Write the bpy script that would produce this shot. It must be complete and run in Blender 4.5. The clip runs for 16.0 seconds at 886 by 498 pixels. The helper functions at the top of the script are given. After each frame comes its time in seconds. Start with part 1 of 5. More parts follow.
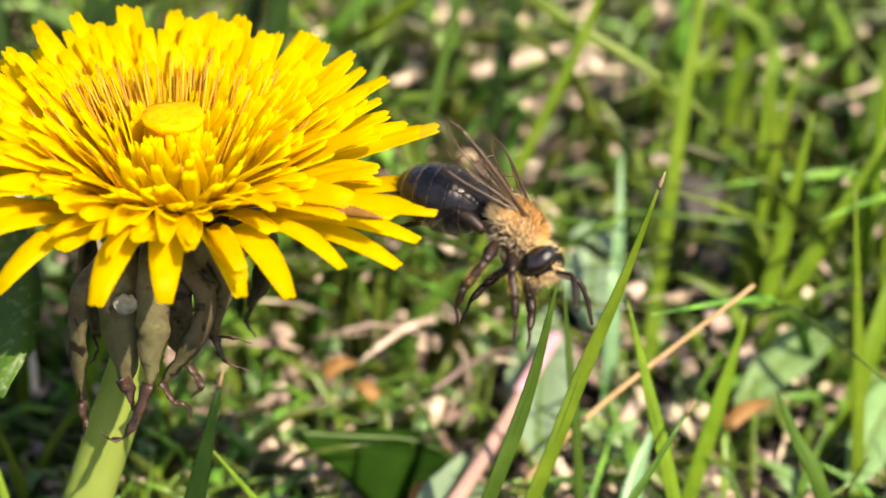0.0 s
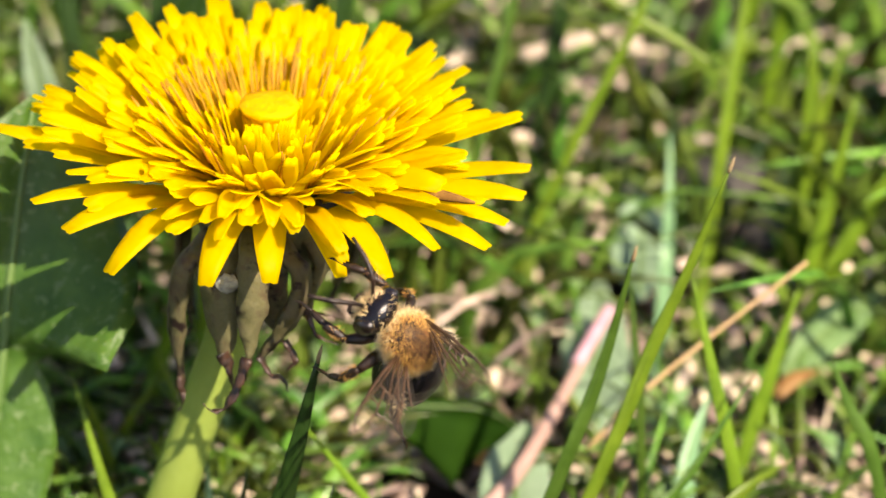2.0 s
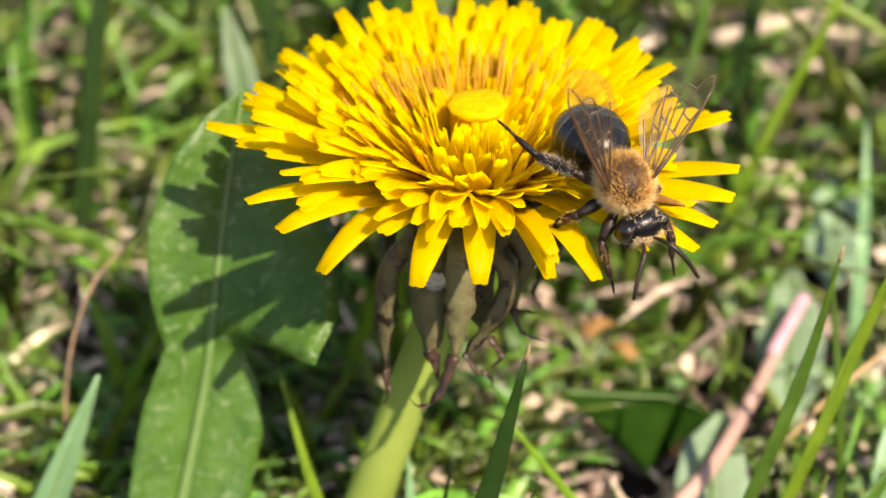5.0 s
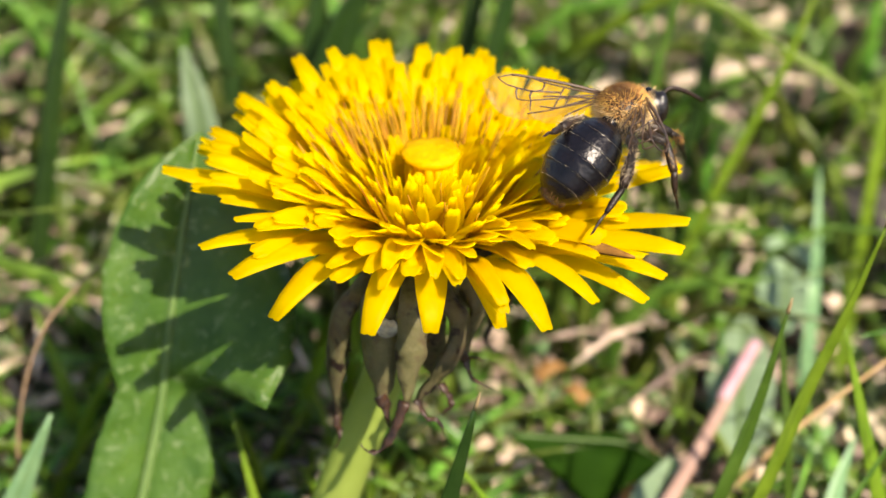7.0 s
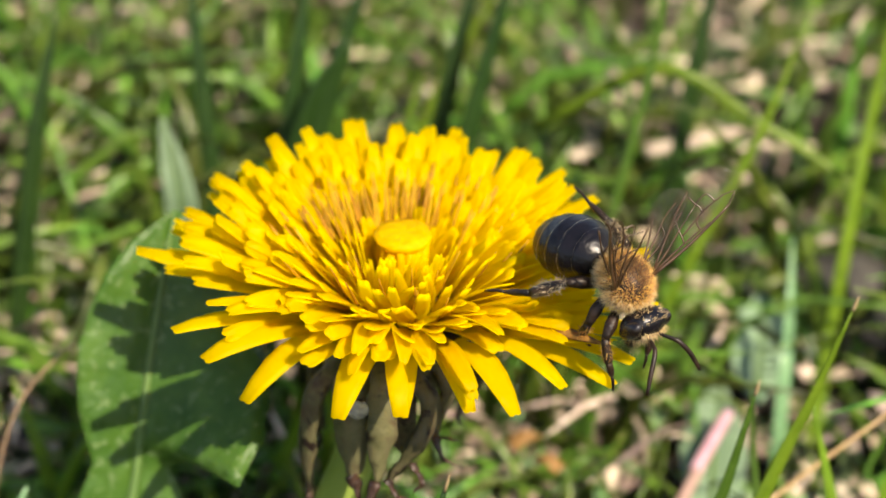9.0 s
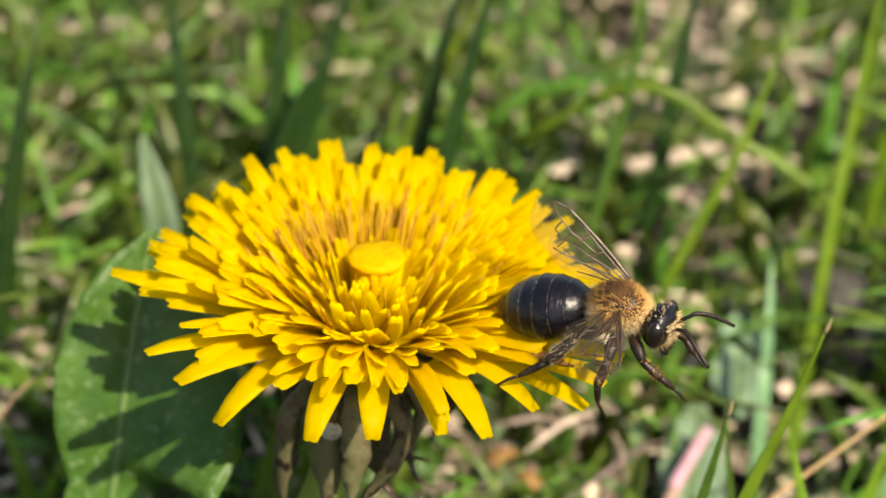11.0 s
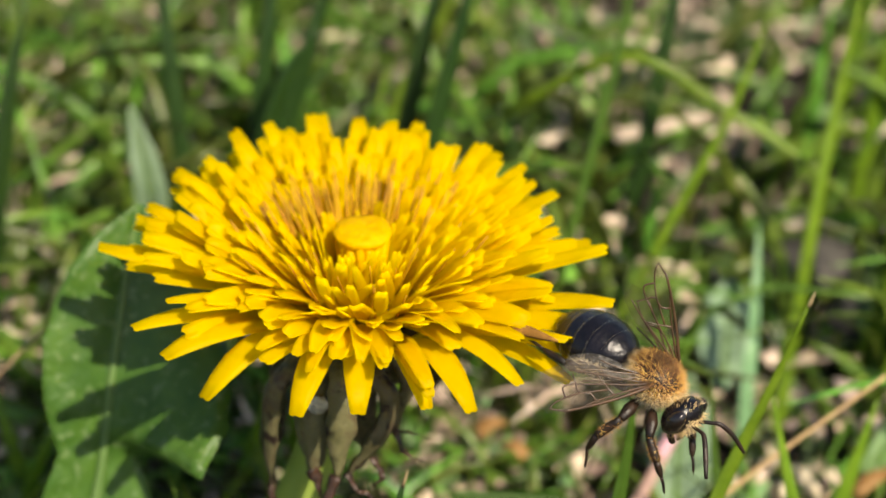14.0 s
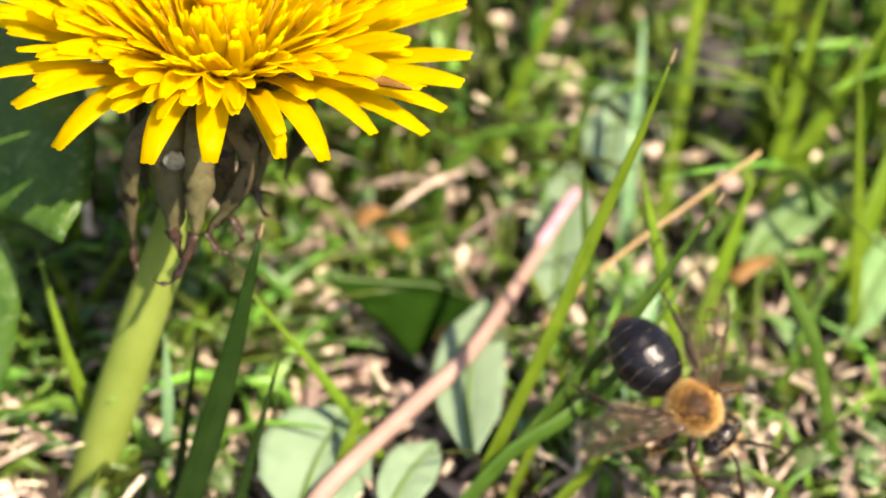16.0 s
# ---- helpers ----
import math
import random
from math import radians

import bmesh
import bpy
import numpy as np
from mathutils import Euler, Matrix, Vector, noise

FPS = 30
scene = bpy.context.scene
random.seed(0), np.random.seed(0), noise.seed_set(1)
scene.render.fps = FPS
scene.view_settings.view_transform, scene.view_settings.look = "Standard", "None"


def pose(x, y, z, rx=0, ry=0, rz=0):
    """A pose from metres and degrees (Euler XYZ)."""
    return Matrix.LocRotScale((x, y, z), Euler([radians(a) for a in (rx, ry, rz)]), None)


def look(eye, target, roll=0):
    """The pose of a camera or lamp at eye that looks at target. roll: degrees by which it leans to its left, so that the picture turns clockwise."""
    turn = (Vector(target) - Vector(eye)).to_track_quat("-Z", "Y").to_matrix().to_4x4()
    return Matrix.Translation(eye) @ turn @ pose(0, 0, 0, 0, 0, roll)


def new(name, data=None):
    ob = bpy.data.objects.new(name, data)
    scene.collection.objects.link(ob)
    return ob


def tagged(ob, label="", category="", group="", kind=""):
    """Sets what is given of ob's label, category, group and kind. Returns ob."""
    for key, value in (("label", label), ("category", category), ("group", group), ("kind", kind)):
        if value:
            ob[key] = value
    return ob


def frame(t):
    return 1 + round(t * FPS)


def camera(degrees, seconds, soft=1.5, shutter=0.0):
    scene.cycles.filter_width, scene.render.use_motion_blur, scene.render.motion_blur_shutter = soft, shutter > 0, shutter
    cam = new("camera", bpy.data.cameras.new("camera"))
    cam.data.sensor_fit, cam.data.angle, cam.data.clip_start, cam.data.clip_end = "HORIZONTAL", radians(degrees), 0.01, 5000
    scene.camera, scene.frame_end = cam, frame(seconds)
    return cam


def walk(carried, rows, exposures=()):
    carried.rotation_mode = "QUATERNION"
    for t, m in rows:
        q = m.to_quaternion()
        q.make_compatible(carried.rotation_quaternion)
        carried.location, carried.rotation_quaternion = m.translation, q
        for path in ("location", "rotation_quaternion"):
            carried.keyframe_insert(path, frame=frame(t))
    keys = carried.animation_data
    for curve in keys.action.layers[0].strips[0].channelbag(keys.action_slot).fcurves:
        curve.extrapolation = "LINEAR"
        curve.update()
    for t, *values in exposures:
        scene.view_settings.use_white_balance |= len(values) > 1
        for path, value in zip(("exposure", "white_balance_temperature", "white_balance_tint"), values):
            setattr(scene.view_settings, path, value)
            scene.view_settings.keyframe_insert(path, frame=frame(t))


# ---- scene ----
MM = 0.001


def mm(x, y, z, rx=0, ry=0, rz=0):
    """A pose from millimetres and degrees."""
    return pose(x * MM, y * MM, z * MM, rx, ry, rz)


def aim(x, y, z, yaw, pitch, roll):
    """A camera pose from millimetres, yaw to the left of +y, pitch up and roll."""
    yaw, pitch = radians(yaw), radians(pitch)
    eye = Vector((x, y, z)) * MM
    ahead = Vector((-math.sin(yaw) * math.cos(pitch), math.cos(yaw) * math.cos(pitch), math.sin(pitch)))
    return look(eye, eye + ahead, roll)


# ---- camera: a phone held by hand, close over the lawn ----
cam = camera(24.0, 16.0, 1.6)
cam.data.dof.use_dof = True
cam.data.dof.focus_distance = 0.1415
cam.data.dof.aperture_fstop = 28.0
walk(cam, [
    (0.0, aim(11.05, -109.05, 110.66, -2.710, -30.561, 1.429)),
    (0.5, aim(10.67, -109.94, 109.51, -4.022, -30.726, 1.988)),
    (1.0, aim(9.26, -110.54, 111.37, -5.128, -30.824, 2.644)),
    (1.5, aim(6.01, -112.21, 113.20, -5.307, -31.320, 2.818)),
    (2.0, aim(3.02, -114.94, 115.73, -3.577, -31.581, 1.797)),
    (2.5, aim(0.27, -114.62, 115.07, -1.930, -32.370, 1.051)),
    (3.0, aim(-1.30, -114.39, 118.22, -0.470, -32.966, 0.154)),
    (3.5, aim(0.04, -114.10, 120.13, 0.470, -33.232, -0.434)),
    (4.0, aim(-0.97, -114.07, 117.97, 1.091, -33.356, -0.791)),
    (6.5, aim(-0.90, -112.91, 122.11, 0.706, -32.738, 0.625)),
    (7.0, aim(-0.19, -113.48, 121.63, 0.113, -32.578, 1.007)),
    (7.5, aim(-1.48, -113.47, 123.92, 0.213, -31.971, 0.910)),
    (8.0, aim(0.42, -112.76, 125.51, -0.189, -32.012, 1.358)),
    (10.5, aim(2.18, -112.33, 126.70, -0.012, -31.762, 1.347)),
    (11.0, aim(3.28, -112.04, 127.76, -0.055, -31.944, 1.383)),
    (11.5, aim(2.92, -112.36, 128.45, 0.137, -31.788, 1.190)),
    (12.0, aim(1.88, -111.60, 128.97, 0.012, -31.942, 1.231)),
    (12.5, aim(3.12, -111.36, 128.60, -0.035, -32.108, 1.329)),
    (13.0, aim(4.16, -111.54, 129.24, -0.003, -32.393, 1.219)),
    (13.5, aim(4.71, -111.24, 128.81, -0.058, -32.729, 1.270)),
    (14.0, aim(4.11, -111.91, 129.30, -0.181, -33.147, 1.404)),
    (14.5, aim(2.82, -112.35, 127.78, -0.739, -33.748, 1.905)),
    (15.0, aim(5.79, -113.78, 125.44, -0.411, -34.148, 1.841)),
    (15.5, aim(8.31, -116.19, 122.65, -0.088, -34.539, 1.396)),
    (16.0, aim(11.97, -117.51, 119.30, -1.488, -35.424, 2.169)),
], exposures=[(0.0, 1.48, 7400, 19), (2.0, 1.48, 7400, 19), (3.5, 1.48, 7400, 19), (7.0, 1.34, 7350, 16), (12.5, 1.11, 7300, 12), (14.5, 1.04, 7300, 12), (15.0, 1.12, 7350, 15), (15.5, 1.3, 7400, 19), (16.0, 1.55, 7500, 19)])

# ---- light: a sun over the viewer's shoulder and a clear sky ----
SUN = Vector((0.39, -0.505, 0.77)).normalized()
world = bpy.data.worlds.new("sky")
scene.world = world
world.use_nodes = True
sky = world.node_tree.nodes.new("ShaderNodeTexSky")
sky.sky_type, sky.sun_disc = "NISHITA", False
sky.sun_elevation, sky.sun_rotation = math.asin(SUN.z), math.atan2(SUN.x, SUN.y)
world.node_tree.links.new(sky.outputs[0], world.node_tree.nodes["Background"].inputs[0])
world.node_tree.nodes["Background"].inputs[1].default_value = 0.095
sun = new("sun", bpy.data.lights.new("sun", "SUN"))
sun.data.energy, sun.data.angle, sun.data.color = 4.2, radians(0.53), (1.0, 0.93, 0.80)
sun.matrix_world = look(SUN, (0, 0, 0))
scene.view_settings.use_white_balance = True


# ---- materials ----
def material(name, colours, scale=400, rough=0.5, bump=0.0, bump_scale=1500, through_light=0.0, spec=0.5, vary=0.0, coat=0.0, speck=None, island=False, through_colour=None):
    """colours: two or three base colours blended by a two-scale noise (scale per metre). through_light: share of light let through.
    vary: how much single pieces differ in brightness. speck: (colour, scale, threshold) of small marks."""
    mat = bpy.data.materials.new(name)
    mat.use_nodes = True
    nt = mat.node_tree
    b = nt.nodes["Principled BSDF"]
    geo = nt.nodes.new("ShaderNodeTexCoord")
    n1 = nt.nodes.new("ShaderNodeTexNoise")
    n1.inputs["Scale"].default_value, n1.inputs["Detail"].default_value, n1.inputs["Roughness"].default_value = scale, 6.0, 0.65
    nt.links.new(geo.outputs["Object"], n1.inputs["Vector"])
    ramp = nt.nodes.new("ShaderNodeValToRGB")
    for k, c in enumerate(colours):
        e = ramp.color_ramp.elements[k] if k < 2 and len(colours) > 1 else (ramp.color_ramp.elements.new(0.5) if k else ramp.color_ramp.elements[0])
        e.color = (*c, 1)
    if len(colours) > 1:
        spots = [0.36, 0.64] if len(colours) == 2 else [0.32, 0.5, 0.68]
        for e, at in zip(sorted(ramp.color_ramp.elements, key=lambda e: e.position), spots):
            e.position = at
        for e, c in zip(ramp.color_ramp.elements, colours):
            e.color = (*c, 1)
    nt.links.new(n1.outputs["Fac"], ramp.inputs["Fac"])
    colour = ramp.outputs["Color"]
    if vary:
        if island:
            rnd = nt.nodes.new("ShaderNodeNewGeometry").outputs["Random Per Island"]
        else:
            rnd = nt.nodes.new("ShaderNodeObjectInfo").outputs["Random"]
        hsv = nt.nodes.new("ShaderNodeHueSaturation")
        for sock, lo, hi in (("Value", 1 - vary, 1 + vary), ("Hue", 0.5 - 0.05 * vary, 0.5 + 0.05 * vary)):
            mr = nt.nodes.new("ShaderNodeMapRange")
            mr.inputs["To Min"].default_value, mr.inputs["To Max"].default_value = lo, hi
            nt.links.new(rnd, mr.inputs["Value"])
            nt.links.new(mr.outputs["Result"], hsv.inputs[sock])
        nt.links.new(colour, hsv.inputs["Color"])
        colour = hsv.outputs["Color"]
    if speck:
        n2 = nt.nodes.new("ShaderNodeTexNoise")
        n2.inputs["Scale"].default_value, n2.inputs["Detail"].default_value = speck[1], 4.0
        nt.links.new(geo.outputs["Object"], n2.inputs["Vector"])
        r2 = nt.nodes.new("ShaderNodeValToRGB")
        r2.color_ramp.elements[0].position, r2.color_ramp.elements[1].position = speck[2], speck[2] + 0.07
        nt.links.new(n2.outputs["Fac"], r2.inputs["Fac"])
        mix = nt.nodes.new("ShaderNodeMix")
        mix.data_type = "RGBA"
        nt.links.new(r2.outputs["Color"], mix.inputs["Factor"])
        nt.links.new(colour, mix.inputs["A"])
        mix.inputs["B"].default_value = (*speck[0], 1)
        colour = mix.outputs["Result"]
    nt.links.new(colour, b.inputs["Base Color"])
    b.inputs["Roughness"].default_value = rough
    b.inputs["Specular IOR Level"].default_value = spec
    b.inputs["Coat Weight"].default_value = coat
    b.inputs["Coat Roughness"].default_value = 0.12
    if bump:
        n3 = nt.nodes.new("ShaderNodeTexNoise")
        n3.inputs["Scale"].default_value, n3.inputs["Detail"].default_value = bump_scale, 5.0
        nt.links.new(geo.outputs["Object"], n3.inputs["Vector"])
        bp = nt.nodes.new("ShaderNodeBump")
        bp.inputs["Strength"].default_value, bp.inputs["Distance"].default_value = bump, 0.0002
        nt.links.new(n3.outputs["Fac"], bp.inputs["Height"])
        nt.links.new(bp.outputs["Normal"], b.inputs["Normal"])
    if through_light:
        tr = nt.nodes.new("ShaderNodeBsdfTranslucent")
        if through_colour:
            tr.inputs["Color"].default_value = (*through_colour, 1)
        else:
            nt.links.new(colour, tr.inputs["Color"])
        ms = nt.nodes.new("ShaderNodeMixShader")
        ms.inputs["Fac"].default_value = through_light
        nt.links.new(b.outputs["BSDF"], ms.inputs[1])
        nt.links.new(tr.outputs["BSDF"], ms.inputs[2])
        nt.links.new(ms.outputs["Shader"], nt.nodes["Material Output"].inputs["Surface"])
    return mat


M_PETAL = material("petal_yellow", [(0.64, 0.452, 0.002), (0.71, 0.522, 0.003)], 500, 0.55, 0.12, 2500, 0.7, 0.12, 0.06, through_colour=(0.97, 0.85, 0.006))
M_CENTRE = material("floret_buds", [(0.72, 0.44, 0.003), (0.82, 0.55, 0.005)], 1500, 0.6, 0.9, 2500, 0.5, 0.1)
M_STYLE = material("style_brown", [(0.36, 0.175, 0.006), (0.52, 0.28, 0.009)], 900, 0.55, 0.2, 2500, 0.2, 0.3, 0.25)
M_STEM = material("stem_green", [(0.25, 0.34, 0.06), (0.31, 0.41, 0.09)], 150, 0.45, 0.15, 1200, 0.4, 0.3)
# grey-green, darkened further to hold the shade of the petals above
M_BRACT = material("bract_green_grey", [(0.055, 0.054, 0.022), (0.10, 0.090, 0.044), (0.065, 0.040, 0.026)], 480, 0.5, 0.8, 1100, 0.2, 0.25, 0.25, speck=((0.018, 0.011, 0.009), 650, 0.58))
M_BRACT_DRY = material("bract_tip_brown", [(0.012, 0.007, 0.005), (0.05, 0.024, 0.014)], 900, 0.45, 0.7, 1800, 0.05, 0.4)
M_PETAL_STRIPE = material("petal_stripe_brown", [(0.16, 0.07, 0.015), (0.30, 0.15, 0.03)], 900, 0.55, 0.3, 2500, 0.1, 0.2)
M_LATEX = material("dried_latex", [(0.13, 0.13, 0.10), (0.30, 0.30, 0.24)], 1500, 0.8, 0.9, 2500)
M_LEAF = material("leaf_green", [(0.034, 0.092, 0.011), (0.062, 0.135, 0.019)], 260, 0.40, 1.0, 900, 0.25, 0.32, 0.12, speck=((0.10, 0.165, 0.055), 1300, 0.58))
M_LEAF_PALE = material("leaf_bluish_green", [(0.15, 0.235, 0.135), (0.20, 0.29, 0.18)], 160, 0.55, 0.45, 700, 0.2, 0.3, 0.12)
M_LEAF_MID = material("leaf_mid_green", [(0.10, 0.20, 0.07), (0.16, 0.28, 0.10)], 200, 0.5, 0.35, 900, 0.25, 0.4, 0.12)
M_RIB = material("leaf_rib", [(0.09, 0.165, 0.045), (0.12, 0.20, 0.06)], 300, 0.45, 0.2, 900, 0.2, 0.3)
M_BLADE = material("grass_blade_green", [(0.12, 0.22, 0.014), (0.18, 0.30, 0.022)], 350, 0.4, 0.25, 1500, 0.45, 0.4, 0.25)
M_BLADE_DARK = material("grass_blade_dark", [(0.05, 0.115, 0.012), (0.075, 0.155, 0.02)], 350, 0.4, 0.25, 1500, 0.42, 0.4, 0.2)
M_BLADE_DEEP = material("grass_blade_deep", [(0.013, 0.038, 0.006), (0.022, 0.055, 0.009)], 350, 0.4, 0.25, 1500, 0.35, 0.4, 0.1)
M_BLADE_BLUE = material("grass_blade_bluish", [(0.13, 0.27, 0.13), (0.19, 0.34, 0.17)], 350, 0.4, 0.25, 1500, 0.25, 0.5, 0.1)
M_TAN = material("straw_tan", [(0.34, 0.22, 0.10), (0.46, 0.32, 0.16)], 400, 0.6, 0.4, 1200, 0.1, 0.3)
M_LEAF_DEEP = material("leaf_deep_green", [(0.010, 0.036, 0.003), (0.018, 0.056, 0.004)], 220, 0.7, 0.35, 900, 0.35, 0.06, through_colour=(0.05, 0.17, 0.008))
M_FALLEN = material("fallen_leaf_orange", [(0.20, 0.10, 0.03), (0.34, 0.19, 0.06)], 300, 0.6, 0.5, 900, 0.3, 0.3)
M_STONE = material("stone_grey", [(0.022, 0.020, 0.016), (0.055, 0.050, 0.042)], 300, 0.8, 0.8, 900)
M_TIP = material("blade_tip_dry", [(0.16, 0.11, 0.05), (0.26, 0.20, 0.10)], 600, 0.6, 0.3, 1800)
M_GRASS = material("lawn_grass", [(0.018, 0.045, 0.006), (0.16, 0.26, 0.034)], 200, 0.34, 0.2, 1200, 0.25, 0.4, 0.85, island=True)
M_WEED = material("weed_green", [(0.09, 0.16, 0.05), (0.16, 0.25, 0.10)], 300, 0.45, 0.3, 1200, 0.25, 0.4, 0.5, island=True)
M_STRAW = material("dead_grass", [(0.27, 0.19, 0.135), (0.75, 0.61, 0.49)], 300, 0.5, 0.4, 1200, 0.2, 0.3, 0.6, island=True)
# whitish straw colour that also stands in for sun glints on grass
M_STRAW_GLINT = material("bleached_grass", [(0.45, 0.37, 0.25), (0.74, 0.63, 0.48)], 300, 0.4, 0.3, 1200, 0.25, 0.5, 0.4, island=True)
M_SOIL = material("soil", [(0.008, 0.006, 0.004), (0.02, 0.014, 0.009), (0.045, 0.032, 0.02)], 220, 0.9, 1.0, 700)
M_PINK = material("stalk_pink", [(0.33, 0.21, 0.17), (0.42, 0.28, 0.23)], 180, 0.5, 0.2, 900, 0.2, 0.3)
M_PINK_END = material("stalk_end_pink", [(0.48, 0.26, 0.30), (0.58, 0.37, 0.42)], 300, 0.5, 0.3, 900, 0.2, 0.3)
M_TWIG = material("twig_brown", [(0.14, 0.09, 0.05), (0.30, 0.20, 0.12)], 400, 0.7, 0.5, 1200)
M_BLACK = material("bee_black", [(0.002, 0.002, 0.003), (0.006, 0.005, 0.007)], 900, 0.27, 0.35, 3000, 0.0, 0.32)
M_LEG = material("bee_leg_dark", [(0.006, 0.004, 0.003), (0.025, 0.013, 0.007)], 900, 0.42, 0.4, 4000, 0.0, 0.3)
M_EYE = material("bee_eye", [(0.004, 0.003, 0.003), (0.012, 0.008, 0.006)], 3000, 0.16, 0.3, 6000, 0.0, 0.6)
M_FUZZ = material("bee_fur_tan", [(0.42, 0.21, 0.05), (0.62, 0.36, 0.12)], 800, 0.7, 0.0, 0, 0.15, 0.2, 0.45, island=True)
M_FUZZ_DARK = material("bee_fur_brown", [(0.07, 0.035, 0.015), (0.26, 0.13, 0.045)], 800, 0.7, 0.0, 0, 0.1, 0.2, 0.4, island=True)
M_GOLD = material("bee_fur_golden", [(0.62, 0.42, 0.18), (0.82, 0.64, 0.36)], 800, 0.7, 0.0, 0, 0.25, 0.2, 0.3, island=True)
M_PALE_HAIR = material("bee_pale_hair", [(0.50, 0.40, 0.25), (0.68, 0.58, 0.40)], 800, 0.7, 0.0, 0, 0.15, 0.2, 0.25, island=True)
M_VEIN = material("wing_vein", [(0.03, 0.016, 0.008), (0.07, 0.036, 0.016)], 900, 0.35)


def wing_material():
    mat = bpy.data.materials.new("wing_membrane")
    mat.use_nodes = True
    nt = mat.node_tree
    b = nt.nodes["Principled BSDF"]
    b.inputs["Base Color"].default_value = (0.07, 0.06, 0.05, 1)
    b.inputs["Roughness"].default_value = 0.34
    b.inputs["Specular IOR Level"].default_value = 0.4
    n = nt.nodes.new("ShaderNodeTexNoise")
    n.inputs["Scale"].default_value = 900
    co = nt.nodes.new("ShaderNodeTexCoord")
    nt.links.new(co.outputs["Object"], n.inputs["Vector"])
    bp = nt.nodes.new("ShaderNodeBump")
    bp.inputs["Strength"].default_value, bp.inputs["Distance"].default_value = 0.5, 0.0002
    nt.links.new(n.outputs["Fac"], bp.inputs["Height"])
    nt.links.new(bp.outputs["Normal"], b.inputs["Normal"])
    tr = nt.nodes.new("ShaderNodeBsdfTransparent")
    tr.inputs["Color"].default_value = (0.93, 0.90, 0.84, 1)
    ms = nt.nodes.new("ShaderNodeMixShader")
    ms.inputs["Fac"].default_value = 0.87
    nt.links.new(b.outputs["BSDF"], ms.inputs[1])
    nt.links.new(tr.outputs["BSDF"], ms.inputs[2])
    nt.links.new(ms.outputs["Shader"], nt.nodes["Material Output"].inputs["Surface"])
    return mat


M_WING = wing_material()


# ---- mesh helpers (millimetres in, metres out) ----
def mesh_of(name, verts, faces, mat, smooth=True, mats=None, index=None):
    me = bpy.data.meshes.new(name)
    me.from_pydata([(v[0] * MM, v[1] * MM, v[2] * MM) for v in verts], [], faces)
    for m in (mats or [mat]):
        me.materials.append(m)
    if index is not None:
        me.polygons.foreach_set("material_index", index)
    me.polygons.foreach_set("use_smooth", [smooth] * len(faces))
    me.update()
    return me


def part(name, me, parent, label=""):
    ob = new(name, me)
    ob.parent = parent
    return tagged(ob, label)


def thing(name, label, category, me=None, group="", kind=""):
    return tagged(new(name, me), label, category, group, kind)


def spline(points, n):
    """n + 1 places along a smooth curve through the points."""
    ps = [Vector(p) for p in points]
    if len(ps) == 2:
        return [ps[0].lerp(ps[1], k / n) for k in range(n + 1)]
    ps = [2 * ps[0] - ps[1]] + ps + [2 * ps[-1] - ps[-2]]
    out, m = [], len(ps) - 3
    for k in range(n + 1):
        s = min(k / n * m, m - 1e-6)
        i, u = int(s), s - int(s)
        a, b, c, d = ps[i:i + 4]
        out.append(0.5 * (2 * b + (c - a) * u + (2 * a - 5 * b + 4 * c - d) * u * u + (3 * b - a - 3 * c + d) * u ** 3))
    return out


def tube(points, radii, sides=8, steps=12, flat=1.0):
    """Verts and faces of a closed tapered tube along a curve; radii are read evenly along it."""
    path = spline(points, steps)
    verts, faces = [], []
    side = Vector((0, 0, 1))
    for k, p in enumerate(path):
        d = (path[min(k + 1, steps)] - path[max(k - 1, 0)]).normalized()
        u = side.cross(d)
        u = u.normalized() if u.length > 0.05 else Vector((1, 0, 0)).cross(d).normalized()
        v = d.cross(u)
        s = k / steps * (len(radii) - 1)
        i = min(int(s), len(radii) - 2)
        r = radii[i] + (radii[i + 1] - radii[i]) * (s - i)
        for j in range(sides):
            a = 2 * math.pi * j / sides
            verts.append(p + u * (r * math.cos(a)) + v * (r * flat * math.sin(a)))
    for k in range(steps):
        for j in range(sides):
            a, b = k * sides + j, k * sides + (j + 1) % sides
            faces.append((a, b, b + sides, a + sides))
    faces.append(tuple(reversed(range(sides))))
    faces.append(tuple(range(steps * sides, steps * sides + sides)))
    return verts, faces


def joined(pieces):
    verts, faces = [], []
    for v, f in pieces:
        base = len(verts)
        verts += list(v)
        faces += [tuple(i + base for i in face) for face in f]
    return verts, faces


def blade(points, width, normal, steps=10, fold=0.25, thick=0.12, point=0.55):
    """A grass blade: a folded, tapered strip with thickness along a curve from its foot to its tip."""
    path = spline(points, steps)
    verts, faces = [], []
    nrm = Vector(normal).normalized()
    for k, p in enumerate(path):
        u = k / steps
        d = (path[min(k + 1, steps)] - path[max(k - 1, 0)]).normalized()
        s = d.cross(nrm)
        s = s.normalized() if s.length > 1e-3 else Vector((1, 0, 0))
        n = s.cross(d)
        w = 0.5 * width * min(1.0, (1.02 - u) / point) ** 0.8
        for a, b in ((-1, 1), (0, 0), (1, 1)):
            verts.append(p + s * (a * w) + n * (b * fold * w))
        for a, b in ((1, 1), (0, 0), (-1, 1)):
            verts.append(p + s * (a * w) + n * (b * fold * w - thick))
    for k in range(steps):
        for j in range(6):
            a, b = k * 6 + j, k * 6 + (j + 1) % 6
            faces.append((a, b, b + 6, a + 6))
    faces.append(tuple(reversed(range(6))))
    faces.append(tuple(range(steps * 6, steps * 6 + 6)))
    return verts, faces


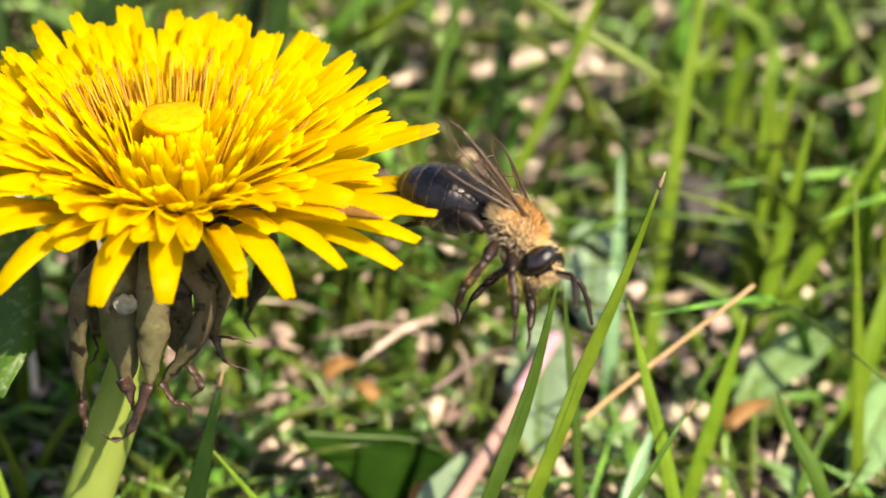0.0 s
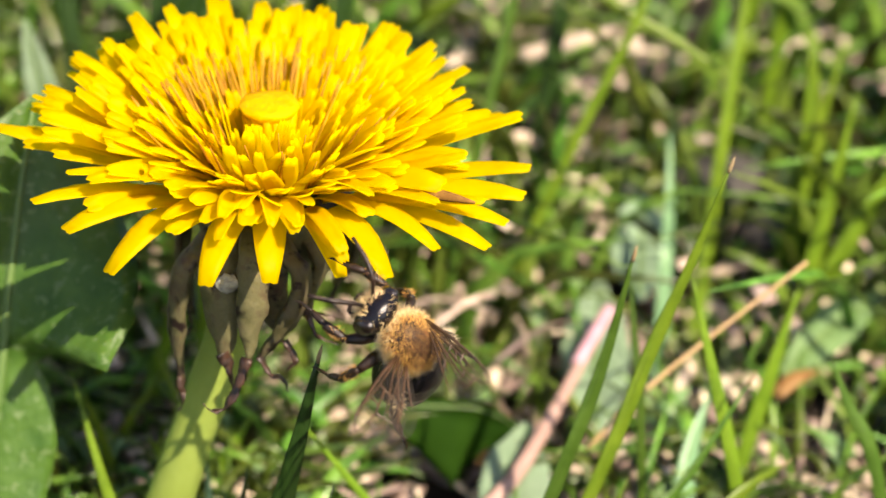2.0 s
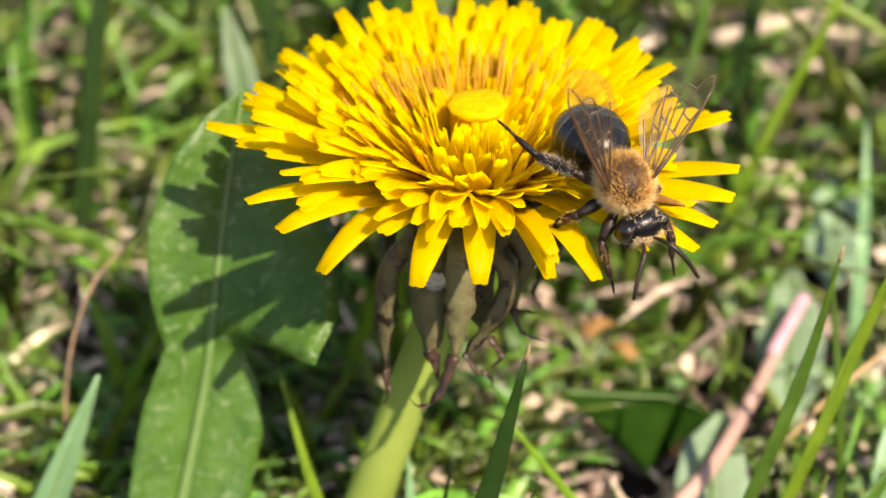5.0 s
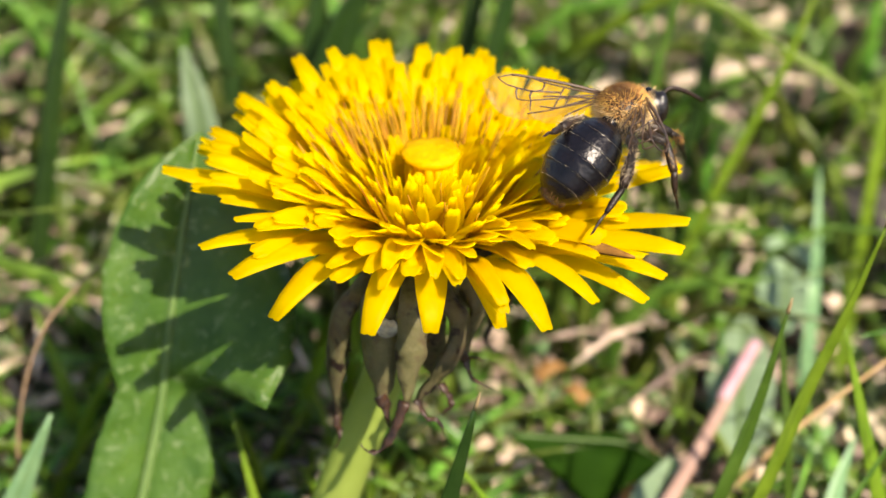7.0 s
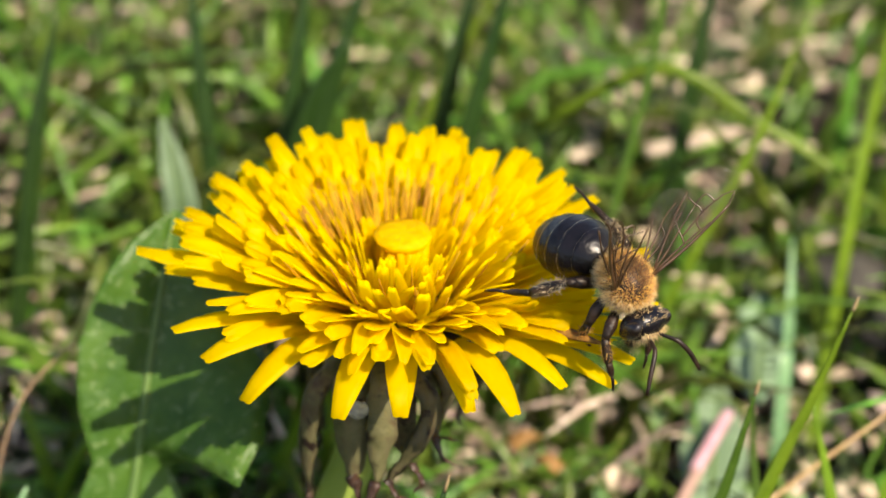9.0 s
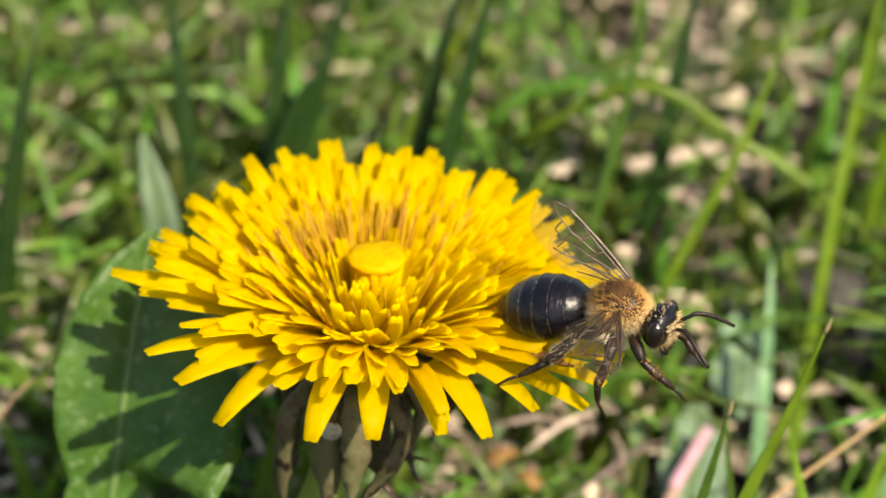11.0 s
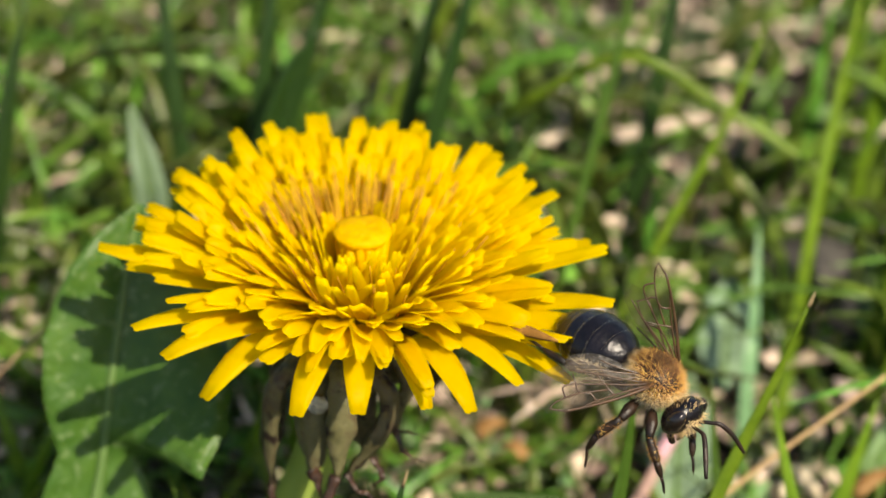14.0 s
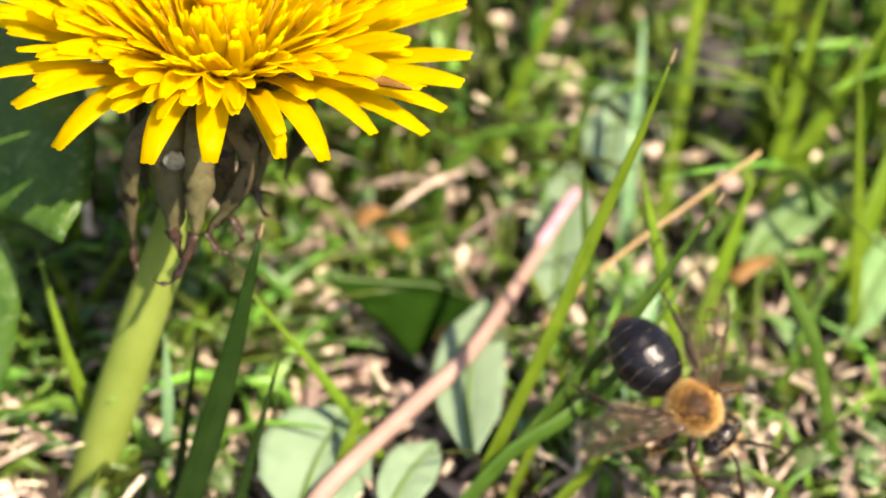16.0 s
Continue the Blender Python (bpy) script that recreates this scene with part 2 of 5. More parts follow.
def ball(cx, cy, cz, rx, ry, rz, seg=20, rings=14, shape=None):
    verts, faces = [], []
    for i in range(rings + 1):
        p = math.pi * i / rings
        for j in range(seg):
            a = 2 * math.pi * j / seg
            v = Vector((-math.cos(p), math.sin(p) * math.cos(a), math.sin(p) * math.sin(a)))
            k = shape(v) if shape else 1.0
            verts.append(Vector((cx + rx * v.x, cy + ry * v.y * k, cz + rz * v.z * k)))
    for i in range(rings):
        for j in range(seg):
            a, b = i * seg + j, i * seg + (j + 1) % seg
            faces.append((a, b, b + seg, a + seg))
    return verts, faces


def ground_height(x, y):
    """The lawn's height in millimetres: it rises a little behind the flower."""
    s = min(max((y - 25) / 70, 0), 1)
    return 9 * s * s * (3 - 2 * s) + 2.0 * noise.noise((x * 0.05, y * 0.05, 0.3))


# ---- ground ----
def build_ground():
    xs = [-40000, -3000, -600] + [-200 + 8 * k for k in range(51)] + [600, 3000, 40000]
    ys = [-40000, -3000, -600] + [-120 + 8 * k for k in range(56)] + [800, 3000, 40000]
    verts = []
    for y in ys:
        for x in xs:
            near = abs(x) < 300 and -200 < y < 400
            verts.append((x, y, ground_height(x, y) + (1.5 * noise.noise((x * 0.3, y * 0.3, 2)) if near else 0)))
    n = len(xs)
    faces = [(j * n + i, j * n + i + 1, (j + 1) * n + i + 1, (j + 1) * n + i) for j in range(len(ys) - 1) for i in range(n - 1)]
    thing("ground", "dark brown soil under a lawn with dead grass", "ground", mesh_of("ground", verts, faces, M_SOIL), kind="structure")


build_ground()

# ---- the dandelion ----
CX, CY = -1.4, 17.0      # the axis of the flower head


def floret_mesh(name, r0, z0, r1, z1, lift, width, teeth, cup, rng, taper=0.22):
    """A ray floret in the radial plane: from (r0, z0) to its squared, toothed tip at (r1, z1), bowed up by lift."""
    steps = 8
    verts, faces = [], []
    a, c = Vector((r0, 0, z0)), Vector((r1, 0, z1))
    b = a.lerp(c, 0.45) + Vector((0, 0, lift))
    twist = rng.uniform(-0.25, 0.25)
    side = rng.uniform(-0.7, 0.7)
    cols = 5
    for k in range(steps + 1):
        u = k / steps
        p = a * (1 - u) ** 2 + b * 2 * u * (1 - u) + c * u * u
        d = ((b - a) * (1 - u) + (c - b) * u).normalized()
        n = Vector((-d.z, 0, d.x))
        w = 0.5 * width * (0.35 + 0.65 * min(1, u / 0.45)) * (1 - taper * max(0, (u - 0.6) / 0.4) ** 2)
        for j in range(cols):
            s = j / (cols - 1) * 2 - 1
            q = p + Vector((0, s * w + side * u * u, 0)) + n * (cup * w * (s * s) + twist * s * w * u)
            if k == steps:
                q += d * (teeth * (0.5 if j % 2 else -0.35))
            verts.append(q)
        for j in range(cols):
            s = j / (cols - 1) * 2 - 1
            verts.append(verts[-cols] - n * 0.10 * (1.05 - s * s * 0.6))
    row = cols * 2
    for k in range(steps):
        for j in range(cols - 1):
            o = k * row
            faces.append((o + j, o + row + j, o + row + j + 1, o + j + 1))
            faces.append((o + cols + j, o + cols + j + 1, o + row + cols + j + 1, o + row + cols + j))
        o = k * row
        faces.append((o, o + cols, o + row + cols, o + row))
        faces.append((o + cols - 1, o + row + cols - 1, o + row + 2 * cols - 1, o + 2 * cols - 1))
    o = steps * row
    for j in range(cols - 1):
        faces.append((o + j, o + cols + j, o + cols + j + 1, o + j + 1))
    return mesh_of(name, verts, faces, M_PETAL)


def build_dandelion():
    rng = random.Random(7)
    plant = thing("dandelion", "open yellow dandelion flower on a pale green stalk", "flower")
    plant.matrix_world = mm(CX, CY, 0)
    # the hollow stalk, leaning to its foot
    foot = [(-13.2, -5.2, -3), (-9.8, -4.6, 9), (-6.3, -3.8, 20), (-3.4, -2.8, 28.5), (-1.0, -0.8, 36)]
    v, f = tube(foot, [2.0, 1.9, 1.75, 1.7, 2.8], 16, 24)
    part("stalk", mesh_of("stalk", v, f, M_STEM), plant, "smooth pale green stalk")
    # the calyx cup under the florets
    prof = [(2.2, 33.6), (3.6, 34.5), (5.0, 36.2), (5.7, 38.2), (5.6, 39.8), (3.0, 40.6), (0.2, 40.8)]
    verts, faces, n = [], [], 24
    for r, z in prof:
        for j in range(n):
            a = 2 * math.pi * j / n
            q = r * (1 + 0.05 * math.cos(8 * a))
            verts.append((q * math.cos(a), q * math.sin(a), z))
    for k in range(len(prof) - 1):
        for j in range(n):
            faces.append((k * n + j, k * n + (j + 1) % n, (k + 1) * n + (j + 1) % n, (k + 1) * n + j))
    faces.append(tuple(reversed(range(n))))
    part("calyx", mesh_of("calyx", verts, faces, M_BRACT), plant, "grey-green calyx cup")
    # rings of florets: count, root radius and height, width, then tip radius, tip height and bow at the sides, behind and in front;
    # behind they stand steep, in front they rise like scales over the hanging ones
    layers = [
        (40, 4.8, 39.4, 1.75, (18.9, 44.9, 1.4), (15.2, 47.2, -0.8), (15.4, 42.4, 3.6)),
        (42, 4.4, 39.8, 1.70, (18.2, 46.3, 0.9), (14.4, 48.2, -1.0), (15.2, 43.0, 3.4)),
        (48, 4.0, 40.1, 1.65, (16.4, 47.0, 0.5), (13.0, 47.9, -1.0), (13.8, 44.0, 2.6)),
        (58, 3.6, 40.4, 1.60, (14.4, 47.3, 0.2), (11.6, 47.5, -0.8), (12.6, 44.9, 1.8)),
        (60, 3.2, 40.5, 1.52, (12.3, 47.3, -0.2), (10.0, 47.1, -0.8), (11.2, 45.6, 0.9)),
        (54, 2.9, 40.6, 1.40, (10.2, 47.1, -0.4), (8.4, 46.7, -0.6), (9.2, 46.6, -0.2)),
        (40, 2.8, 40.7, 1.20, (8.2, 46.8, -0.5), (6.9, 46.2, -0.5), (7.6, 46.9, -0.5)),
        (32, 2.6, 40.8, 1.00, (6.3, 46.5, -0.4), (5.5, 45.9, -0.4), (6.1, 47.0, -0.5)),
        (24, 2.4, 40.8, 0.82, (4.8, 46.4, -0.2), (4.3, 45.7, 0.0), (4.7, 46.9, -0.3)),
        (16, 2.2, 40.8, 0.70, (3.5, 46.2, 0.0), (3.3, 45.5, 0.0), (3.6, 46.7, -0.1)),
    ]
    # the lowest florets that hang in front: azimuth, tip radius, tip height, bow, width
    hanging = [(-139, 17.5, 42.9, 4.0, 2.3), (-129, 16.3, 40.2, 5.6, 2.4), (-104.5, 15.4, 40.8, 5.6, 2.3), (-89, 14.4, 40.7, 5.6, 2.3),
               (-69, 14.4, 40.6, 5.0, 2.1), (-58, 16.4, 41.0, 5.0, 2.3), (-37, 18.6, 41.3, 4.0, 2.2), (-46, 17.0, 42.2, 4.4, 2.0),
               (-151, 18.4, 44.2, 3.0, 2.2), (-31, 19.2, 42.8, 3.2, 2.0), (-25, 19.7, 44.3, 2.6, 2.1), (-18, 19.2, 45.0, 2.2, 2.0), (-176.5, 19.4, 45.2, 1.6, 2.0)]
    for az, r1, z1, lift, w in hanging:
        me = floret_mesh("petal", 4.9, 39.4, r1, z1, lift, w, 0.10, -0.22, rng, 0.55)
        part("petal", me, plant).matrix_local = mm(0, 0, 0, 0, 0, az)
    # one half-closed floret that shows the brown stripe on its back
    me = floret_mesh("petal", 4.9, 40.6, 18.4, 45.2, 1.2, 1.9, 0.1, -0.5, rng, 0.5)
    folded = part("petal", me, plant, "half-closed petal with a brown stripe")
    folded.matrix_local = mm(0, 0, 0, 0, 0, -38)
    v, f = blade([(10.6, -0.15, 43.75), (14.5, -0.25, 44.75), (18.0, -0.35, 45.2)], 0.85, (0.1, -0.3, 1), 8, -0.4, 0.2, 0.4)
    part("brown_stripe", mesh_of("brown_stripe", v, f, M_PETAL_STRIPE), folded, "dull brown stripe")
    for ring, (n, r0, z0, w, beside, behind, ahead) in enumerate(layers):
        def some(k):
            """Florets for a side of the head: k is -1 behind, 0 at the sides, 1 in front."""
            r, z, bow = (p + (q - p) * abs(k) for p, q in zip(beside, ahead if k > 0 else behind))
            spread = 1.0 if k > -0.4 else 0.5
            return [floret_mesh("petal", r0, z0, r * rng.uniform(1 - 0.12 * spread, 1 + 0.07 * spread), z + spread * rng.uniform(-0.8, 0.7), bow + rng.uniform(-0.9, 0.9),
                                w * rng.uniform(0.8, 1.2), rng.uniform(0.15, 0.4), rng.uniform(0.0, 0.35), rng, rng.uniform(0.25, 0.6)) for _ in range(6)]
        kinds = [some(k / 3 - 1) for k in range(7)]
        for k in range(n):
            az = 360 * (k + rng.uniform(-0.4, 0.4)) / n + 4 * math.sin(radians(5 * 360 * k / n + 130 * ring))
            side = -math.sin(radians(az))
            # in front the lowest rings are nearly empty: the hanging florets stand there
            if ring == 0 and side > 0.12 or ring == 1 and side > 0.25 and rng.random() < 0.8 or ring == 2 and side > 0.3 and rng.random() < 0.5 or ring == 3 and side > 0.5 and rng.random() < 0.15:
                continue
            ob = part("petal", kinds[round(side * 3) + 3][rng.randrange(6)], plant)
            # the head is a little shorter on one side, and its florets turn their faces to the sun
            turn = (az + 180) % 360 - 180
            long = 1 - 0.13 * math.exp(-((turn - 25) / 30) ** 2) - 0.04 * math.exp(-((turn + 10) / 30) ** 2)
            ob.matrix_local = mm(0, 0, 43, 0, 0, az) @ mm(0, 0, 0, 15 * math.cos(radians(az)) + rng.uniform(-16, 16), rng.uniform(-2.4, 2.4) * (0.5 if side < -0.4 else 1), rng.uniform(-3, 3)) @ mm(0, 0, -43) @ Matrix.Diagonal((long, 1, 1, 1))
    # the closed buds in the middle: a flat knobbly cap over packed tubes
    rings, n = [(1.5, 45.2), (1.85, 46.0), (2.2, 46.4), (2.1, 46.65), (1.4, 46.8), (0.7, 46.85), (0.02, 46.85)], 22
    verts = [(r * (1 + 0.06 * noise.noise((9 * math.cos(a), 9 * math.sin(a), r))) * math.cos(a), r * math.sin(a), z + 0.22 * noise.noise((4 * r * math.cos(a), 4 * r * math.sin(a), 1)))
             for r, z in rings for a in [2 * math.pi * j / n for j in range(n)]]
    faces = [(k * n + j, k * n + (j + 1) % n, (k + 1) * n + (j + 1) % n, (k + 1) * n + j) for k in range(len(rings) - 1) for j in range(n)]
    tubes = [tube([(1.3 * math.cos(a), 1.3 * math.sin(a), 40.8), (1.7 * math.cos(a), 1.7 * math.sin(a), 46.2 + 0.4 * math.sin(7 * a))], [0.36, 0.38, 0.34], 6, 3) for a in [0.42 * j for j in range(15)]]
    verts, faces = joined([(verts, faces)] + tubes)
    part("flower_centre", mesh_of("flower_centre", verts, faces, M_CENTRE), plant, "cluster of closed orange-yellow florets")
    # the brown anther tubes that stand between the florets
    v, f = tube([(0, 0, 0), (0.25, 0, 3.8), (0.5, 0, 6.6)], [0.12, 0.13, 0.05], 5, 4)
    me = mesh_of("style", v, f, M_STYLE)
    for k in range(120):
        a, r = rng.choice((rng.uniform(10, 190), rng.uniform(20, 170), rng.uniform(0, 360))), rng.uniform(3.2, 7.6)
        part("style", me, plant).matrix_local = mm(r * 0.8 * math.cos(radians(a)), r * 0.8 * math.sin(radians(a)), 41.2 + rng.uniform(-0.5, 0.7), 0, 0, a) @ mm(0, 0, 0, rng.uniform(-8, 8), 6 + r * 3.2, 0)
    # the reflexed bracts that hang round the stalk: course, width, course of the dry tip, its thickness
    bracts = [
        ([(-4.6, -3.6, 38.6), (-6.2, -5.2, 36.9), (-7.0, -5.6, 35.0), (-7.3, -5.6, 32.2), (-7.3, -5.6, 29.4), (-6.8, -6.0, 26.7)], 2.6, [(-6.8, -6.0, 27.2), (-6.5, -6.4, 25.8), (-6.9, -6.8, 24.6)], 0.4),
        ([(-2.8, -5.0, 39.4), (-3.5, -7.2, 38.6), (-3.8, -8.0, 37.0), (-3.7, -8.4, 34.6), (-3.4, -8.6, 32.0), (-3.3, -8.7, 30.4)], 3.5, [(-3.3, -8.7, 31.2), (-2.9, -9.0, 29.9), (-2.8, -9.0, 28.3)], 0.75),
        ([(-0.6, -5.6, 39.6), (-0.9, -8.2, 39.0), (-1.1, -9.2, 36.4), (-1.3, -9.6, 34.0), (-1.6, -10.0, 31.2)], 2.9, [(-1.6, -10.0, 31.6), (-2.3, -10.8, 29.6), (-3.2, -11.2, 28.1), (-4.0, -11.4, 28.0), (-4.7, -11.6, 28.9)], 0.55),
        ([(1.0, -5.4, 39.4), (1.7, -7.4, 38.4), (2.5, -8.0, 37.0), (2.1, -8.5, 34.8), (0.8, -9.0, 32.7), (-0.7, -9.2, 30.8)], 1.9, [(-0.8, -9.2, 31.2), (-0.1, -9.6, 30.0), (0.8, -9.8, 29.7), (1.3, -10.0, 28.6)], 0.42),
        ([(2.6, -4.4, 39.0), (3.9, -5.4, 37.0), (3.4, -5.4, 34.6), (2.7, -6.0, 32.3)], 2.0, [(2.7, -6.0, 32.9), (3.1, -6.5, 31.5), (4.0, -7.0, 31.0), (5.1, -7.0, 30.6)], 0.32),
        ([(3.4, -3.6, 39.0), (4.4, -4.6, 36.8), (3.2, -5.4, 34.0), (2.5, -6.0, 32.6)], 1.4, [(2.5, -6.0, 32.7), (3.9, -6.5, 33.0), (5.3, -7.0, 32.9)], 0.2),
        ([(0.2, -5.0, 38.4), (0.7, -6.8, 36.4), (0.5, -7.0, 33.2), (0.9, -7.6, 31.2)], 2.2, [(1.0, -7.8, 31.6), (1.8, -8.4, 30.2), (1.0, -8.6, 29.4)], 0.4),
        ([(4.8, 1.0, 38.8), (6.6, 1.6, 37.0), (6.2, 1.8, 33.0), (4.8, 1.8, 30.0)], 2.6, [(4.8, 1.8, 30.4), (4.4, 1.8, 28.8), (5.2, 1.4, 27.8)], 0.4),
        ([(2.4, 4.4, 38.8), (3.6, 6.2, 37.0), (3.2, 6.2, 33.0), (2.0, 5.0, 29.6)], 2.8, [(2.0, 5.0, 30.0), (1.8, 5.0, 28.4), (2.6, 5.4, 27.4)], 0.4),
        ([(-2.2, 4.6, 38.8), (-3.4, 6.4, 37.0), (-3.6, 6.2, 33.0), (-3.2, 4.6, 29.0)], 2.8, [(-3.2, 4.6, 29.4), (-3.0, 4.6, 27.8), (-3.8, 4.8, 26.8)], 0.4),
        ([(-4.8, 0.6, 38.8), (-6.8, 0.6, 37.0), (-7.2, 0.4, 33.0), (-6.4, -0.4, 29.0)], 2.6, [(-6.4, -0.4, 29.4), (-6.2, -0.4, 27.8), (-7.0, -0.6, 26.8)], 0.4),
    ]
    for course, w, tip, r in bracts:
        m = Vector(course[len(course) // 2])
        out = (m.x + 1.5, m.y + 1.5, 0.25)
        v, f = blade(course, 0.76 * w, out, 18, -0.4, 0.45, 0.35)
        v = [p + Vector((noise.noise(p * 0.9), noise.noise(p * 0.9 + Vector((7, 0, 0))), noise.noise(p * 0.9 + Vector((0, 9, 0))))) * 0.22 for p in v]
        b = part("bract", mesh_of("bract", v, f, M_BRACT), plant, "grey-green bract bent downwards")
        v, f = tube(tip, [r, r * 0.8, r * 0.6, r * 0.4, 0.05], 7, 20, 0.35)
        v = [p + Vector((noise.noise(p * 1.9), noise.noise(p * 1.9 + Vector((5, 0, 0))), noise.noise(p * 1.9 + Vector((0, 3, 0))))) * 0.2 for p in v]
        part("bract_tip", mesh_of("bract_tip", v, f, M_BRACT_DRY), b, "curled dry brown tip")
    v, f = ball(-2.9, -8.55, 36.9, 0.85, 0.22, 0.75, 18, 14, lambda q: 1 + 0.45 * noise.noise(q * 2.3))
    part("latex_spot", mesh_of("latex_spot", v, f, M_LATEX), plant, "dried whitish drop of sap")


build_dandelion()


# ---- leaves ----
def leaf_mesh(outline, mid, hollow, mat, rows=26, cols=10, wave=0.4, seed=0, flare=None):
    """A leaf blade along the curve mid (foot to tip); outline gives the left and right half-widths at even steps."""
    path = spline(mid, rows)
    verts, faces = [], []
    face = Vector(hollow).normalized()
    for k, p in enumerate(path):
        d = (path[min(k + 1, rows)] - path[max(k - 1, 0)]).normalized()
        s = d.cross(face).normalized()
        n = s.cross(d)
        u = k / rows * (len(outline) - 1)
        i = min(int(u), len(outline) - 2)
        g = u - i
        wl, wr = (outline[i][h] * (1 - g) + outline[i + 1][h] * g for h in (0, 1))
        for j in range(cols + 1):
            c = j / cols * 2 - 1
            off = c * (wr if c > 0 else wl)
            off *= 1 + 0.05 * noise.noise((k * 0.8, seed, 2 + c)) * abs(c)
            up = (flare(u, c) if flare else 0) + wave * noise.noise((off * 0.35 + seed, k * 0.3, seed)) * abs(c) + (0.35 * noise.noise((off * 0.9, k * 0.45, seed + 4)) if flare else 0) + 0.12 * abs(off) - 0.35 * math.exp(-(c * 7) ** 2)
            verts.append(p + s * off + n * up)
    m = cols + 1
    faces = [(k * m + j, k * m + j + 1, (k + 1) * m + j + 1, (k + 1) * m + j) for k in range(rows) for j in range(cols)]
    top = len(verts)
    low = [v - face * 0.22 for v in verts]
    faces += [tuple(i + top for i in reversed(q)) for q in faces]
    edge = [j for j in range(m)] + [k * m + cols for k in range(1, rows + 1)] + [rows * m + j for j in range(cols - 1, -1, -1)] + [k * m for k in range(rows - 1, 0, -1)]
    for a, b in zip(edge, edge[1:] + edge[:1]):
        faces.append((b, a, a + top, b + top))
    return mesh_of("leaf", verts + low, faces, mat)


def build_leaf(name, label, outline, mid, hollow, mat, rib=0.5, seed=0, flare=None):
    leaf = thing(name, label, "leaf", group="broad leaves in the lawn")
    part("leaf_blade", leaf_mesh(outline, mid, hollow, mat, 52 if flare else 26, 14 if flare else 10, seed=seed, flare=flare), leaf)
    face = Vector(hollow).normalized()
    v, f = tube([tuple(Vector(p) - face * 0.12) for p in mid], [rib, rib * 0.7, rib * 0.25], 6, 16)
    part("midrib", mesh_of("midrib", v, f, M_RIB), leaf, "paler midrib")
    return leaf


def lobe_flare(u, c):
    """The lobe on one side bends out and up towards its lower edge."""
    return 10.5 * max(0.0, c) ** 1.3 * max(0.0, 1 - abs(u - 7.0) / (0.7 if u < 7 else 3.2))


build_leaf("dandelion_leaf", "large dark green dandelion leaf with pale specks standing upright",
           [(3.5, 5.5), (3.8, 5.6), (4.2, 5.0), (4.4, 5.2), (4.6, 5.2), (4.2, 4.4), (3.6, 2.6), (4.6, 6.2), (5.4, 8.4), (5.8, 8.9), (5.4, 8.0), (4.6, 6.6), (3.0, 4.4), (0.2, 0.3)],
           [(-26.5, 8.9, 6.0), (-24.7, 13.4, 12.7), (-22.7, 17.9, 21.3), (-21.8, 20.4, 27.9), (-20.7, 23.9, 35.3), (-19.5, 27.4, 41.9)], (0.25, -0.85, 0.45), M_LEAF, 0.55, 3, lobe_flare)
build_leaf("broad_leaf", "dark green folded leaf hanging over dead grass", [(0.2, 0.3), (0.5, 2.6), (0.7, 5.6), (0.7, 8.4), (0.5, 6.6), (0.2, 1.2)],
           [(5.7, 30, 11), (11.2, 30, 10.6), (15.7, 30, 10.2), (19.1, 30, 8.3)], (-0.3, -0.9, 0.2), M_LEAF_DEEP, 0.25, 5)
OPEN_SPOTS = [(9, 29, 5), (14, 28, 6), (17, 29, 4), (12, 22, 5), (16, 23, 5)]     # where a leaf lies free of litter: x, y, radius
for lab, mid, w, sd in (
        ("broad pale bluish-green leaf lying on dead grass", [(4.2, 4.0, 4.4), (5.6, 10.5, 5.2), (8.0, 17.5, 5.4)], 4.8, 3),
        ("small pale bluish-green leaf lying on dead grass", [(11.2, 5.0, 4.2), (13.2, 9.5, 5.0), (15.4, 13.5, 5.0)], 2.3, 2),
        ("pale bluish-green leaf beside the pink stalk", [(18.2, 11.5, 5.0), (18.2, 21, 6.0), (20, 31, 6.6)], 3.2, 11),
        ("pale bluish-green leaf under the pink stalk's end", [(26, 31, 5.0), (27, 41, 6.8), (28.6, 51, 8.4)], 3.2, 1),
        ("pale bluish-green leaf among grass", [(31.4, 47, 8.6), (32.6, 54, 10.4), (33.4, 61, 12)], 3.3, 12),
        ("slim green leaf lying among grass", [(43.2, 36.5, 7.6), (49, 42, 9.2), (54, 46.5, 9.8)], 2.1, 4),
        ("green leaf standing at an angle in grass", [(52, 29, 4), (55.5, 35, 6.6), (59, 41, 8)], 2.2, 6),
        ("pale bluish-green leaf standing in grass", [(-24, 56, 14), (-23, 55, 24), (-24.5, 56, 33)], 1.6, 8)):
    OPEN_SPOTS += [(p.x, p.y, w + 0.3) for p in spline(mid, 4)]
    mid = [(x, y, z + 1.6) for x, y, z in mid]
    build_leaf("broad_leaf", lab, [(0.3, 0.3), (0.8 * w, 0.85 * w), (w, w), (0.85 * w, 0.75 * w), (0.2, 0.2)], mid, (0.05, -0.45, 0.9) if "lying" in lab or "stalk" in lab else (0.05, -0.6, 0.8), M_LEAF_PALE if "bluish" in lab else M_LEAF_MID, 0.3, sd)


